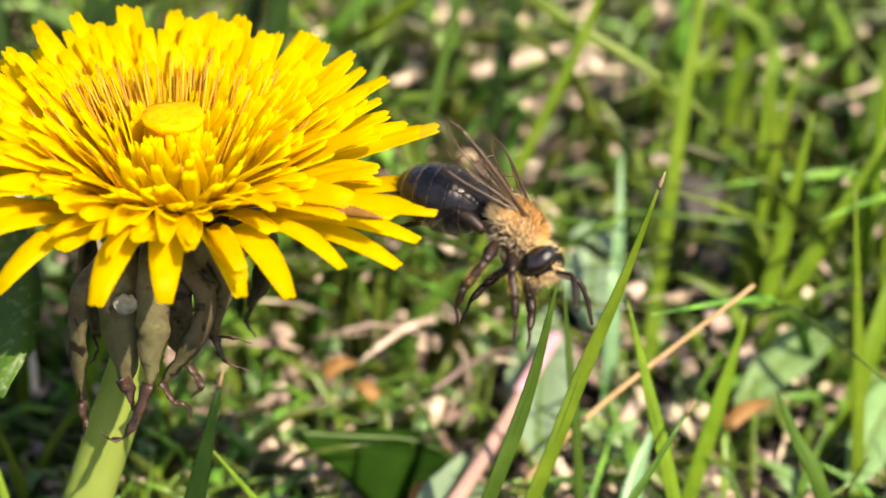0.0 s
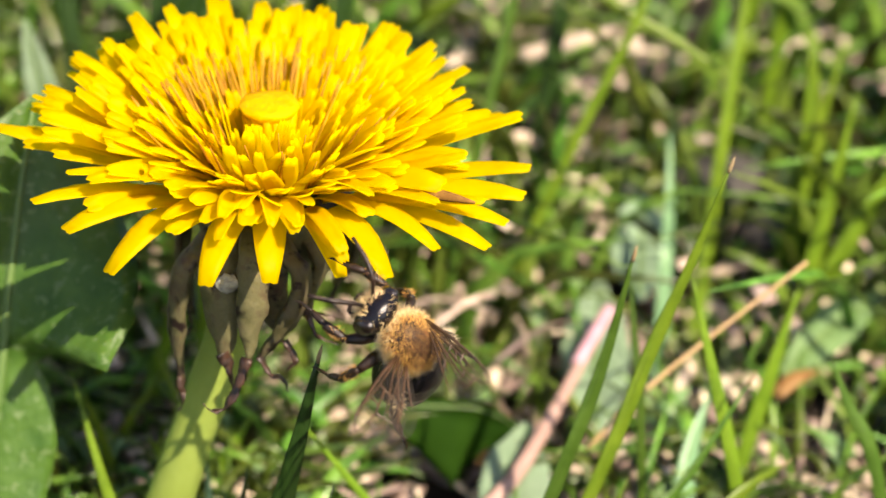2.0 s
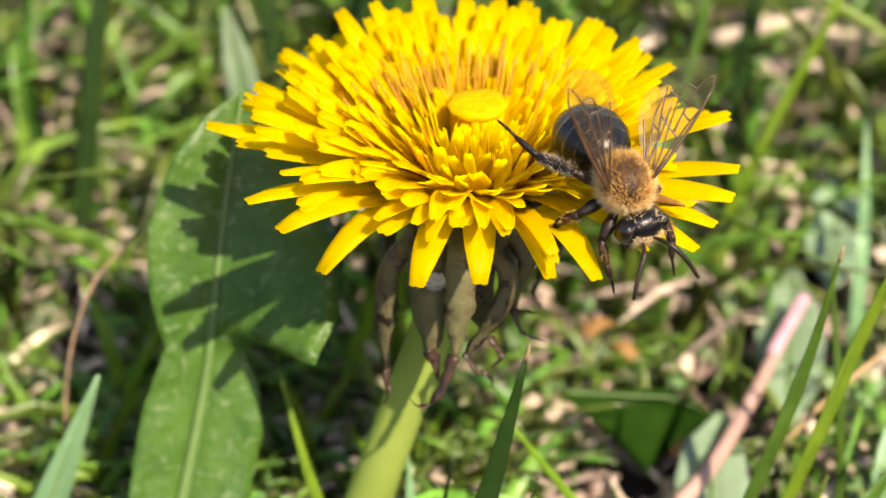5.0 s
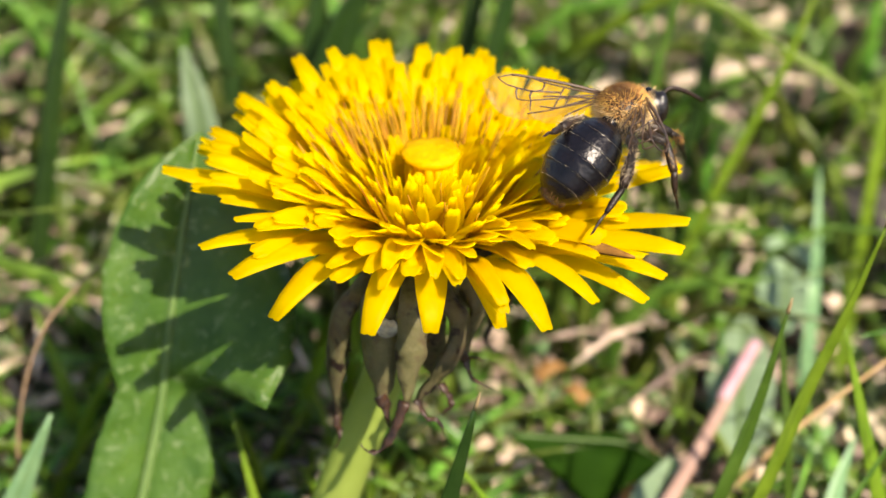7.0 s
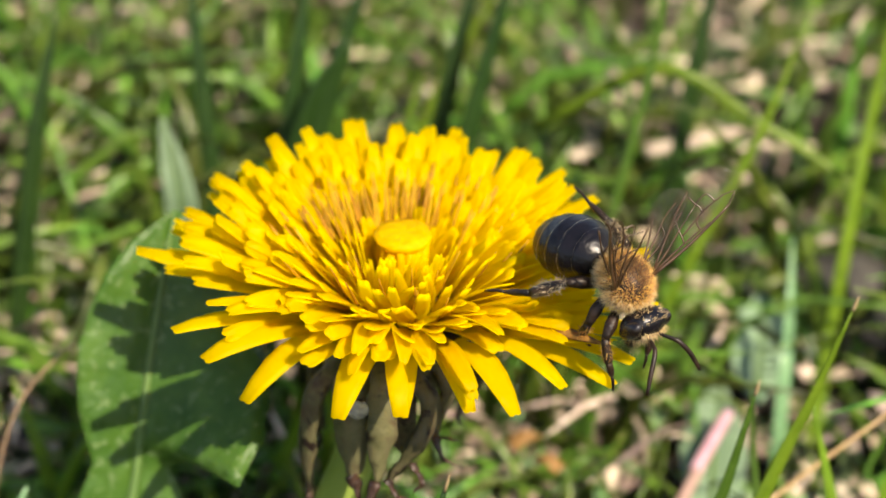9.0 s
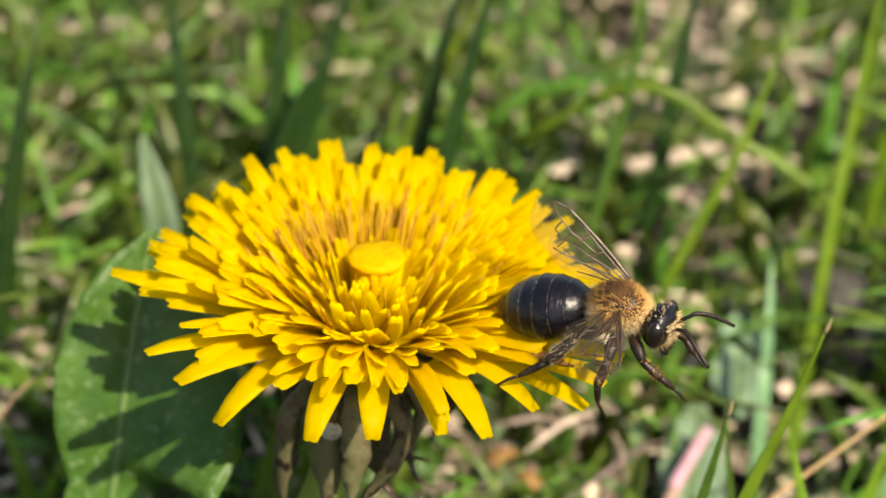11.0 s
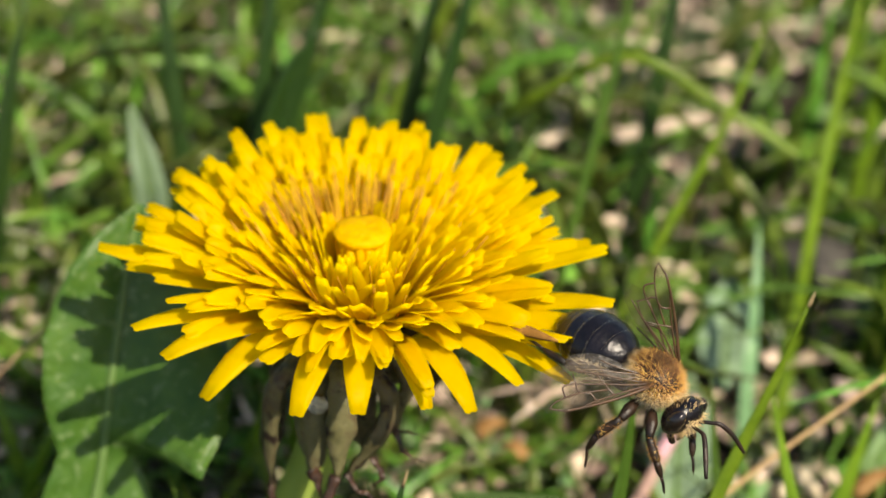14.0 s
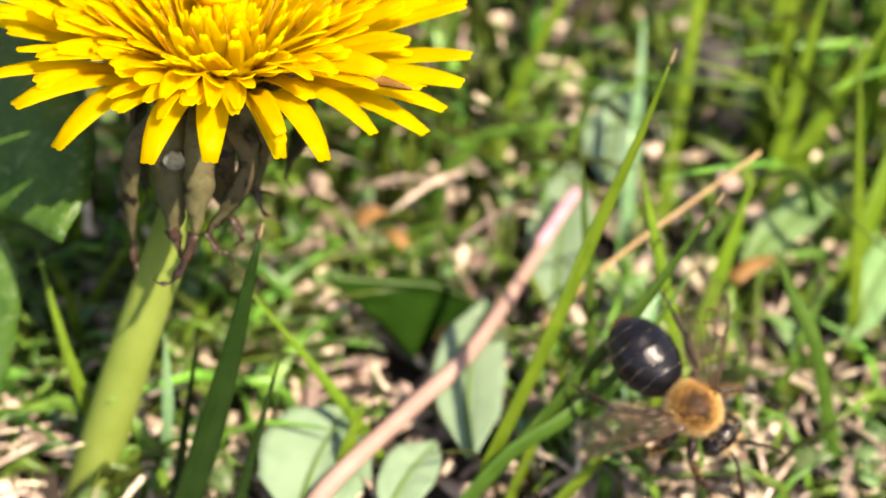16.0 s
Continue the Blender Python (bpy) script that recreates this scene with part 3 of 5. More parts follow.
# ---- grass blades near the flower ----
def build_blade(points, width, mat, tip=False, label="upright green grass blade", normal=(0.3, -0.9, 0.3), fold=0.3, name="grass_blade"):
    """points from the foot to the tip, in millimetres; the blade's origin is at its foot."""
    base = Vector(points[0])
    local = [Vector(p) - base for p in points]
    v, f = blade(local, width, normal, 14, fold, 0.14, 0.5)
    ob = thing(name, label, "grass", mesh_of(name, v, f, mat), group="grass blades round the flower")
    ob.matrix_world = mm(*base)
    side = Vector(normal).normalized() * (0.02 * width)
    v, f = tube([tuple(p - side * 0.5) for p in spline(local, 6)], [0.05 * width + 0.03, 0.05 * width + 0.02, 0.02], 5, 14)
    part("midrib", mesh_of("midrib", v, f, M_RIB if mat is M_BLADE_BLUE else mat), ob)
    if tip:
        a, b = Vector(local[-2]), Vector(local[-1])
        v, f = tube([tuple(a.lerp(b, 0.93)), tuple(b), tuple(b + (b - a).normalized() * 0.7)], [0.16, 0.16, 0.04], 5, 4)
        part("dry_tip", mesh_of("dry_tip", v, f, M_TIP), ob, "dry brown tip")
    return ob


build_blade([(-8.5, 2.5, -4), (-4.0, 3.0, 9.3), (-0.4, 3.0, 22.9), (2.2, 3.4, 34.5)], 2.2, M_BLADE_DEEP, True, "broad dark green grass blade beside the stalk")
SPRUNG = build_blade([(13.5, 6, 0), (20.3, 9.0, 20.3), (23.1, 11.0, 28.8), (24.8, 12.0, 37.1)], 1.15, M_BLADE_DARK, True, "green grass blade that the bee bends")
build_blade([(15.5, 7, -2), (23.5, 10.0, 19.6), (26.8, 12.5, 28.7), (29.3, 13.5, 35.5), (31.6, 14.2, 43.2)], 1.15, M_BLADE, True, "long arched green grass blade with a dry tip")
build_blade([(38, 14, 0), (34.8, 16.0, 14.9), (32.7, 18.0, 22.9), (30.8, 20.0, 30.1)], 1.15, M_BLADE)
build_blade([(50, 14, 0), (46.2, 16.0, 14.9), (43.9, 17.0, 19.5), (42.2, 18.0, 23.4)], 1.2, M_BLADE_DARK)
build_blade([(22, 6, 2), (33.4, 12.0, 13.5), (39.1, 16.0, 15.0)], 1.1, M_BLADE, True, "green grass blade leaning low")
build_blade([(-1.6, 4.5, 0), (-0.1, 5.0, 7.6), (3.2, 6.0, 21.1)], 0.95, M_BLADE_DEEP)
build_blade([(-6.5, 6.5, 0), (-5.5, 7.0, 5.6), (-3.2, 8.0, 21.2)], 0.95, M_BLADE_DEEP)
build_blade([(12, 14, 2), (7.4, 14.0, 10.5), (0.3, 14.0, 21.3)], 0.9, M_BLADE, False, "bright green grass blade leaning behind the stalk")
build_blade([(6.4, 9.5, 0), (7.6, 10.4, 6.0), (8.6, 11.2, 9.4), (9.5, 12.0, 12.1)], 1.2, M_BLADE, True, "short bright green grass blade beside the pink stalk")
build_blade([(14.5, 5, 2), (20.5, 7.5, 10.0), (25.4, 9.0, 13.2), (30.3, 12.0, 16.6), (35.5, 16.0, 23.3)], 1.25, M_BLADE_DARK, True, "long green grass blade leaning far over")
build_blade([(28.6, 18, 4), (27.8, 20.0, 16.9), (27.1, 22.0, 22.9), (26.5, 24.0, 28.8)], 0.75, M_BLADE_DARK)
build_blade([(20.4, 7, 1), (21.3, 8.0, 5.2), (23.6, 10.0, 11.1), (25.8, 12.0, 16.8)], 0.9, M_BLADE, False, "slim green grass blade")
build_blade([(31.5, 19, 1), (32.3, 22.0, 6.3), (33.2, 25.0, 9.9), (35.0, 28.0, 13.1)], 2.0, M_BLADE_BLUE, False, "broad bluish-green grass blade lying over litter")
build_blade([(33.0, 41, 3), (33.3, 45.0, 15.5), (34.1, 50.0, 18.4), (34.7, 56.0, 23.5)], 1.4, M_BLADE_BLUE, False, "bluish-green grass blade among tall grass")
build_blade([(52, 36, 4), (55.5, 40.0, 14.3), (58.3, 44.0, 22.3), (61.4, 50.0, 34.7)], 2.0, M_BLADE, False, "broad bright green grass blade leaning aside")
build_blade([(-12.4, 13, 1), (-13.3, 14.5, 8), (-15.0, 16.0, 14.0), (-17.2, 19.0, 22.0)], 1.0, M_BLADE, False, "bright green grass blade beside the stalk's foot")
build_blade([(-7.2, 13, 1), (-6.7, 14.0, 8.4), (-6.7, 15.0, 12.0), (-6.8, 16.0, 15.4)], 0.9, M_BLADE_BLUE, False, "thin bluish-green grass blade")
build_blade([(-40, 18, 0), (-36.5, 19.0, 8.4), (-31.8, 20.5, 19.5)], 2.8, M_BLADE_BLUE, False, "bluish-green broad grass blade")
for pts, w, m in (
        ([(36.6, 45, 4), (38.1, 50.0, 15.5), (39.5, 54.0, 28.3), (41.0, 58.0, 37.5), (43.0, 62, 50)], 1.35, M_BLADE),
        ([(47, 50, 4), (47.1, 52.0, 13.2), (46.8, 55.0, 33.2)], 1.8, M_BLADE), ([(43, 50, 4), (45.8, 52.0, 12.6), (49.8, 55.0, 33.3)], 1.8, M_BLADE),
        ([(46, 46, 4), (47.9, 48.0, 16.2), (50.2, 50.0, 30.3)], 1.8, M_BLADE), ([(46, 46, 6), (50.5, 48.0, 15.6), (56.8, 50.0, 27.6)], 2.0, M_BLADE),
        ([(53, 30, 3), (52.4, 32.0, 13.2), (50.6, 35.0, 31.3)], 1.2, M_BLADE), ([(37, 26, 2), (39.7, 28.0, 13.8), (41.9, 30.0, 22.3)], 1.5, M_BLADE),
        ([(13, 48, 5), (16.7, 52.0, 25.3), (20.6, 58.0, 42.8), (21.1, 60.0, 52)], 0.9, M_BLADE_DARK),
        ([(19, 51, 8), (25.4, 54.0, 23.0), (31.0, 57.0, 34.9), (34.4, 60.0, 45.0)], 1.0, M_BLADE), ([(-5, 68, 10), (-2.9, 70.0, 24.7), (-0.7, 72.0, 31.7)], 1.0, M_BLADE),
        ([(-5, 70, 12), (0.4, 74.0, 27.8), (7.2, 78.0, 39.2)], 1.1, M_BLADE), ([(10, 64, 30), (21.2, 62.0, 37.9), (30.3, 60.0, 33.8), (38.0, 58.0, 29.6), (44.6, 56.0, 24.8)], 1.0, M_BLADE)):
    build_blade(pts, w, m, name="tall_grass_blade")
rng = random.Random(21)
for _ in range(8):
    x, y = rng.uniform(44, 70), rng.uniform(48, 90)
    z, h = ground_height(x, y), rng.uniform(18, 34)
    dx, dy = rng.uniform(-6, 9), rng.uniform(-3, 5)
    build_blade([(x, y, z - 1), (x + 0.35 * dx, y + 0.3 * dy, z + 0.55 * h), (x + dx, y + dy, z + h)], rng.uniform(1.3, 2.0), M_BLADE, label="bright green grass blade lit by the sun", name="tall_grass_blade")
for _ in range(22):
    x, y = rng.uniform(-36, -4), rng.uniform(23, 46)
    z, h = ground_height(x, y), rng.uniform(9, 20)
    dx, dy = rng.uniform(-7, 7), rng.uniform(-4, 4)
    build_blade([(x, y, z - 1), (x + 0.35 * dx, y + 0.3 * dy, z + 0.55 * h), (x + dx, y + dy, z + h)], rng.uniform(0.8, 1.5), M_BLADE, label="green grass blade behind the flower stalk")
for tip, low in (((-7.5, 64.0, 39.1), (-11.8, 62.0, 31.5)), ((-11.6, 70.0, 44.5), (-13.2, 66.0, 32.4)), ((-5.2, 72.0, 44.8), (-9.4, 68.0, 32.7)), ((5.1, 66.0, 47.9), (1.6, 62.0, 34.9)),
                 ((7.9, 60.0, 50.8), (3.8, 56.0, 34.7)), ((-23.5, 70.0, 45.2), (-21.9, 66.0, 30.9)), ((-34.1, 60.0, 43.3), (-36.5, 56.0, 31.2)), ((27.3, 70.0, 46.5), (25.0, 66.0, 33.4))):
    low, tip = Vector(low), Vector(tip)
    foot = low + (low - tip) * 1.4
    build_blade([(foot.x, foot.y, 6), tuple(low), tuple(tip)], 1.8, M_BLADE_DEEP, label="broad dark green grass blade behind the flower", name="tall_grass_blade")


# ---- stalks and straws that lie in the lawn ----
def build_rod(name, label, category, points, radii, mat, sides=8):
    base = Vector(points[0])
    v, f = tube([tuple(Vector(p) - base) for p in points], radii, sides, 16)
    ob = thing(name, label, category, mesh_of(name, v, f, mat))
    ob.matrix_world = mm(*base)
    return ob


PINK = build_rod("pink_stalk", "pinkish fallen flower stalk lying across leaves", "stalk", [(5.0, 3.6, 6.9), (7.6, 8.1, 7.5), (13.9, 16.7, 8.2), (19.2, 24.3, 9.0), (28.2, 43.0, 11.8)], [0.85, 0.8, 0.78, 0.7, 0.48], M_PINK)
v, f = tube([(19.6, 32.1, 4.05), (22.8, 38.7, 4.8), (23.5, 40.0, 5.0)], [0.62, 0.66, 0.6, 0.4], 8, 6)
part("torn_end", mesh_of("torn_end", v, f, M_PINK_END), PINK, "deeper pink torn end")
build_rod("straw", "thin dry straw leaning in the grass", "straw", [(24, 22, 12), (29.8, 24.0, 17.7), (41.8, 28.0, 26.4)], [0.2, 0.22, 0.16], M_TAN)
build_rod("straw", "pale dry straw lying in the grass", "straw", [(22.0, 72.0, 23.3), (32.6, 70.0, 27.3)], [0.7, 0.8, 0.6], M_STRAW)
build_rod("twig", "thin curved brown dry grass stem", "twig", [(-36, 23, 6), (-35.3, 24.0, 16.4), (-32.9, 26.0, 24.1), (-28.3, 28.0, 29.1)], [0.16, 0.16, 0.12], M_TWIG)


def build_far_flower(x, y, z, size, lean):
    """A dandelion head farther back in the lawn."""
    rng = random.Random(int(x))
    fl = thing("small_dandelion", "small yellow dandelion head farther back in the lawn", "flower", group="dandelions in the lawn")
    fl.matrix_world = mm(x, y, z, lean, 0, 0)
    v, f = tube([(0, 0, -1), (0.6, 1, -8), (0.4, 1.5, -z - 2)], [1.0, 0.8, 0.9], 8, 8)
    part("stalk", mesh_of("stalk", v, f, M_STEM), fl)
    kinds = [floret_mesh("petal", 0.6, -1, size * rng.uniform(0.85, 1.1), rng.uniform(0, 2), 0.8, size * 0.28, 0.1, 0.1, rng) for _ in range(4)]
    for k in range(22):
        part("petal", kinds[k % 4], fl).matrix_local = mm(0, 0, 0, 0, rng.uniform(-25, 5), k * 16.4)


build_far_flower(57.4, 78, 31.5, 1.7, 40)
build_far_flower(52.0, 78, 30, 1.2, 45)


def build_fallen(x, y, z, length, width, turn):
    m = Vector((0, 0, 0))
    d = Vector((math.cos(radians(turn)), math.sin(radians(turn)), 0.15)) * length
    v, f = blade([tuple(m - d / 2), tuple(m + Vector((0, 0, 0.6))), tuple(m + d / 2)], width, (0, -0.5, 1), 8, 0.35, 0.15, 0.6)
    thing("fallen_leaf", "small orange-brown dead leaf on the ground", "dead leaf", mesh_of("fallen_leaf", v, f, M_FALLEN), group="dead leaves on the ground").matrix_world = mm(x, y, z)


for row in ((9.6, 40, 10.5, 3, 1.4, 20), (16.6, 27, 7.0, 2.2, 1.8, 60), (11.5, 38, 9.5, 2.6, 1.2, 150), (18.0, 32, 7.0, 2.4, 1.5, 100), (44, 34, 10, 5, 1.4, 30), (-30, 40, 9, 3, 1.4, 80), (38, 22, 5, 3, 1.6, 140)):
    build_fallen(*row)


def build_stone(x, y, z, r, seed):
    v, f = ball(0, 0, 0, r * 1.3, r, r * 0.7, 18, 12, lambda q: 1 + 0.22 * noise.noise((q.x * 1.6 + seed, q.y * 1.6, q.z * 1.6)))
    thing("stone", "dark grey stone half hidden in the grass", "stone", mesh_of("stone", v, f, M_STONE), group="stones in the lawn").matrix_world = mm(x, y, z)


build_stone(42.5, 66, 12, 4.2, 1)
build_stone(47, 60, 10, 3.0, 4)
build_stone(-36, 48, 4, 3.0, 7)


# ---- the lawn: grass and dead grass that cannot be counted ----
def in_the_open(x, y):
    return any((x - a) ** 2 + (y + 1.5 - b) ** 2 < r * r for a, b, r in OPEN_SPOTS)


def off_the_straw(pieces):
    """Only those bits that do not lie against the thin straw."""
    return [p for p in pieces if min((v[0] - 44) ** 2 + (v[1] - 52) ** 2 for v in p[0]) > 6]


def build_lawn():
    rng = random.Random(3)
    pieces = []
    while len(pieces) < 3900:
        x, y = rng.uniform(-85, 100), rng.uniform(6, 190)
        if rng.random() > 0.15 + 0.85 * min(1, max(0, noise.noise((x * 0.045, y * 0.045, 5)) + 0.25) * 2.2):
            continue
        near = y < 45
        if x > 42 and y > 55 and rng.random() < 0.62:
            continue
        if 0 < x < 32 and 6 < y < 42 and rng.random() < 0.2 or in_the_open(x, y) and rng.random() < 0.85:
            continue
        z = ground_height(x, y) - 1
        h = rng.uniform(4, 16) if near else rng.uniform(8, 32)
        if abs(x + 12) < 14 and y < 22:
            h *= 0.6
        lean, az = rng.uniform(0.1, 1.1) * h, rng.uniform(0, 6.283)
        dx, dy = lean * math.cos(az), lean * math.sin(az)
        pts = [(x, y, z), (x + 0.3 * dx, y + 0.3 * dy, z + 0.6 * h), (x + dx, y + dy, z + h * rng.uniform(0.6, 1.0))]
        pieces.append(blade(pts, rng.uniform(0.5, 1.0) if near else rng.uniform(0.6, 1.7), (rng.uniform(-1, 1), -0.7, rng.uniform(0, 0.6)), 5, 0.3, 0.1, 0.6))
    # shorter grass between the litter close to the flower
    for _ in range(1700):
        x, y = rng.uniform(-55, 70), rng.uniform(10, 75)
        if in_the_open(x, y) or noise.noise((x * 0.06, y * 0.06, 9)) < -0.25 or x > 0 and y < 45 and rng.random() < 0.45:
            continue
        z, h = ground_height(x, y) - 0.5, rng.uniform(4, 13)
        lean, az = rng.uniform(0.3, 1.6) * h, rng.uniform(0, 6.283)
        dx, dy = lean * math.cos(az), lean * math.sin(az)
        pieces.append(blade([(x, y, z), (x + 0.4 * dx, y + 0.4 * dy, z + 0.7 * h), (x + dx, y + dy, z + h * rng.uniform(0.5, 1.0))], rng.uniform(0.6, 1.5), (rng.uniform(-1, 1), -0.7, rng.uniform(0, 0.8)), 5, 0.25, 0.1, 0.6))
    v, f = joined(off_the_straw(pieces))
    thing("lawn_grass", "dense green lawn grass behind the flower", "grass", mesh_of("lawn_grass", v, f, M_GRASS), kind="stuff")
    # the rest of the lawn, on all sides and under the camera
    pieces = []
    while len(pieces) < 6500:
        r, a = 80 + 420 * rng.random() ** 1.6, rng.uniform(0, 6.283)
        x, y = 10 + r * math.cos(a), 60 + r * math.sin(a)
        if -85 < x < 100 and 6 < y < 190:
            continue
        h = rng.uniform(5, 13) if y < 60 else rng.uniform(8, 30)
        z, lean, az = ground_height(x, y) - 1, rng.uniform(0.1, 1.0) * h, rng.uniform(0, 6.283)
        dx, dy = lean * math.cos(az), lean * math.sin(az)
        pieces.append(blade([(x, y, z), (x + 0.3 * dx, y + 0.3 * dy, z + 0.6 * h), (x + dx, y + dy, z + 0.9 * h)], rng.uniform(1.0, 3.0), (rng.uniform(-1, 1), -0.7, rng.uniform(0, 0.6)), 3, 0.3, 0.1, 0.6))
    v, f = joined(off_the_straw(pieces))
    thing("lawn_grass", "short green lawn grass all around", "grass", mesh_of("lawn_grass", v, f, M_GRASS), kind="stuff")
    pieces = []
    for _ in range(6400):
        x, y = rng.uniform(-85, 100), rng.uniform(-8, 190)
        z = ground_height(x, y) + rng.uniform(0.2, 13 if y > 40 else 6)
        if (x - 46) ** 2 + (y - 62) ** 2 < 130 or x > 38 and y > 50 and rng.random() < 0.6:
            continue
        if y > 42 and rng.random() < 0.3 or in_the_open(x, y) and rng.random() < 0.8:
            continue
        # mostly thin bent straws, some broken flakes
        flake = rng.random() < 0.5
        ln = rng.uniform(1.0, 3.5) if flake else rng.uniform(4, 8) * rng.uniform(0.7, 1.8)
        az, up = rng.uniform(0, 6.283), rng.uniform(-0.3, 0.4)
        d = Vector((math.cos(az), math.sin(az), up)) * ln
        m = Vector((x, y, z))
        bend = 0.12 * ln
        pts = [tuple(m - d / 2), tuple(m + Vector((rng.uniform(-bend, bend), rng.uniform(-bend, bend), rng.uniform(0, bend)))), tuple(m + d / 2)]
        pieces.append(blade(pts, rng.uniform(0.5, 1.8) if flake else rng.uniform(0.2, 0.6), (rng.uniform(-0.8, 0.8), rng.uniform(-1.2, 0.6), 1), 4, rng.uniform(0.1, 0.5), 0.1, 0.4))
    for _ in range(2200):
        x, y = rng.uniform(-45, 70), rng.uniform(8, 62)
        ln, az = rng.uniform(1.5, 7), rng.uniform(0, 6.283)
        if in_the_open(x, y) and rng.random() < 0.5 or x > 36 and rng.random() < 0.5:
            continue
        d, m = Vector((math.cos(az), math.sin(az), rng.uniform(-0.15, 0.3))) * ln, Vector((x, y, ground_height(x, y) + rng.uniform(0.3, 3.2)))
        pieces.append(blade([tuple(m - d / 2), tuple(m + Vector((0, 0, 0.08 * ln))), tuple(m + d / 2)], rng.uniform(0.4, 1.6), (rng.uniform(-0.6, 0.6), rng.uniform(-0.9, 0.2), 1), 4, 0.25, 0.1, 0.4))
    v, f = joined(off_the_straw(pieces))
    thing("dead_grass", "pale beige dead grass and litter on the ground", "dead grass", mesh_of("dead_grass", v, f, M_STRAW), kind="stuff")
    # pale flakes high in the grass: dead bits, and glints painted as flakes
    pieces = []
    for _ in range(1050):
        x, y = rng.uniform(-80, 100), rng.uniform(34, 190)
        z = ground_height(x, y) + rng.uniform(2, 15 if y > 60 else 7)
        if noise.noise((x * 0.05, y * 0.05, 21)) < (-0.1 if x > -10 else -0.5) or x > 42 and y > 55 and rng.random() < 0.6:
            continue
        ln, az = rng.choice((rng.uniform(0.8, 2.0), rng.uniform(3, 9))), rng.uniform(0, 6.283)
        d, m = Vector((math.cos(az), math.sin(az), rng.uniform(-0.3, 0.5))) * ln, Vector((x, y, z))
        pieces.append(blade([tuple(m - d / 2), tuple(m + Vector((0, 0, 0.1 * ln))), tuple(m + d / 2)], rng.uniform(0.5, 1.3), (rng.uniform(-0.6, 0.8), -0.8, 0.8), 3, 0.2, 0.1, 0.5))
    v, f = joined(off_the_straw(pieces))
    thing("bleached_grass", "short pale bits of dead grass that also imitate sun glints on green blades", "dead grass", mesh_of("bleached_grass", v, f, M_STRAW_GLINT), kind="stuff")
    pieces = []
    for _ in range(800):
        x, y = rng.uniform(-60, 80), rng.uniform(8, 120)
        if in_the_open(x, y):
            continue
        z = ground_height(x, y) + rng.uniform(1, 6)
        az, ln = rng.uniform(0, 6.283), rng.uniform(2, 5)
        d = Vector((math.cos(az), math.sin(az), rng.uniform(-0.2, 0.6))) * ln
        m = Vector((x, y, z))
        pieces.append(blade([tuple(m), tuple(m + d * 0.5 + Vector((0, 0, 0.4))), tuple(m + d)], rng.uniform(1.2, 2.6), (rng.uniform(-0.4, 0.4), -0.4, 1), 5, 0.2, 0.1, 0.75))
    v, f = joined(off_the_straw(pieces))
    thing("small_weeds", "small pale green weed leaves between dead grass", "weed", mesh_of("small_weeds", v, f, M_WEED), kind="stuff")


build_lawn()


# ---- the bee: +x to its head, +z to its back ----
def fuzz(rng, count, centre, radii, length, keep=None, lay=(-0.35, 0, 0), r=0.022):
    """Short hairs that stand on an ellipsoid, leaning by lay."""
    pieces = []
    c = Vector(centre)
    while len(pieces) < count:
        v = Vector((rng.gauss(0, 1), rng.gauss(0, 1), rng.gauss(0, 1))).normalized()
        if keep and not keep(v):
            continue
        p = c + Vector((v.x * radii[0], v.y * radii[1], v.z * radii[2]))
        d = (v + Vector(lay) + 0.35 * Vector((rng.gauss(0, 1), rng.gauss(0, 1), rng.gauss(0, 1)))).normalized() * length * rng.uniform(0.6, 1.25)
        s = d.cross(Vector((rng.gauss(0, 1), rng.gauss(0, 1), 1))).normalized() * r
        t = d.cross(s).normalized() * r
        pieces.append(([p + s, p - 0.5 * s + 0.87 * t, p - 0.5 * s - 0.87 * t, p + d], [(0, 1, 3), (1, 2, 3), (2, 0, 3)]))
    return joined(off_the_straw(pieces))


def wing_mesh(length, width, veins, side):
    """A thin membrane and its veins, from the root along +x; the stiff front edge lies at +y."""
    n, m = 18, 7
    verts, faces = [], []

    def edge(u):
        front = 0.10 * width * math.sin(math.pi * min(1, u * 1.0)) + 0.06 * width
        back = -width * (0.10 + 0.90 * math.sin(math.pi * 0.5 * min(1, u / 0.68)) ** 1.4) * math.sqrt(max(0.0, 1 - max(0, (u - 0.72) / 0.28) ** 2.2))
        front *= math.sqrt(max(0.0, 1 - max(0, (u - 0.8) / 0.2) ** 2))
        if u > 0.8:
            front -= 0.30 * width * ((u - 0.8) / 0.2) ** 2 * 0.9
        return front, min(back, front - 0.02)

    def place(u, v):
        a, b = edge(u)
        y = a + (b - a) * v
        return Vector((u * length, y * side, 0.10 * math.sin(u * 3.0) * width * 0.4 + 0.03 * math.sin(9 * v + 5 * u)))

    for k in range(n + 1):
        for j in range(m + 1):
            verts.append(place(k / n, j / m))
    faces = [(k * (m + 1) + j, k * (m + 1) + j + 1, (k + 1) * (m + 1) + j + 1, (k + 1) * (m + 1) + j) for k in range(n) for j in range(m)]
    tubes = []
    for path, r in veins:
        tubes.append(tube([tuple(place(*p)) for p in path], [1.25 * r, r, 0.7 * r], 5, 8))
    return mesh_of("membrane", verts, faces, M_WING), mesh_of("vein", *joined(tubes), M_VEIN)


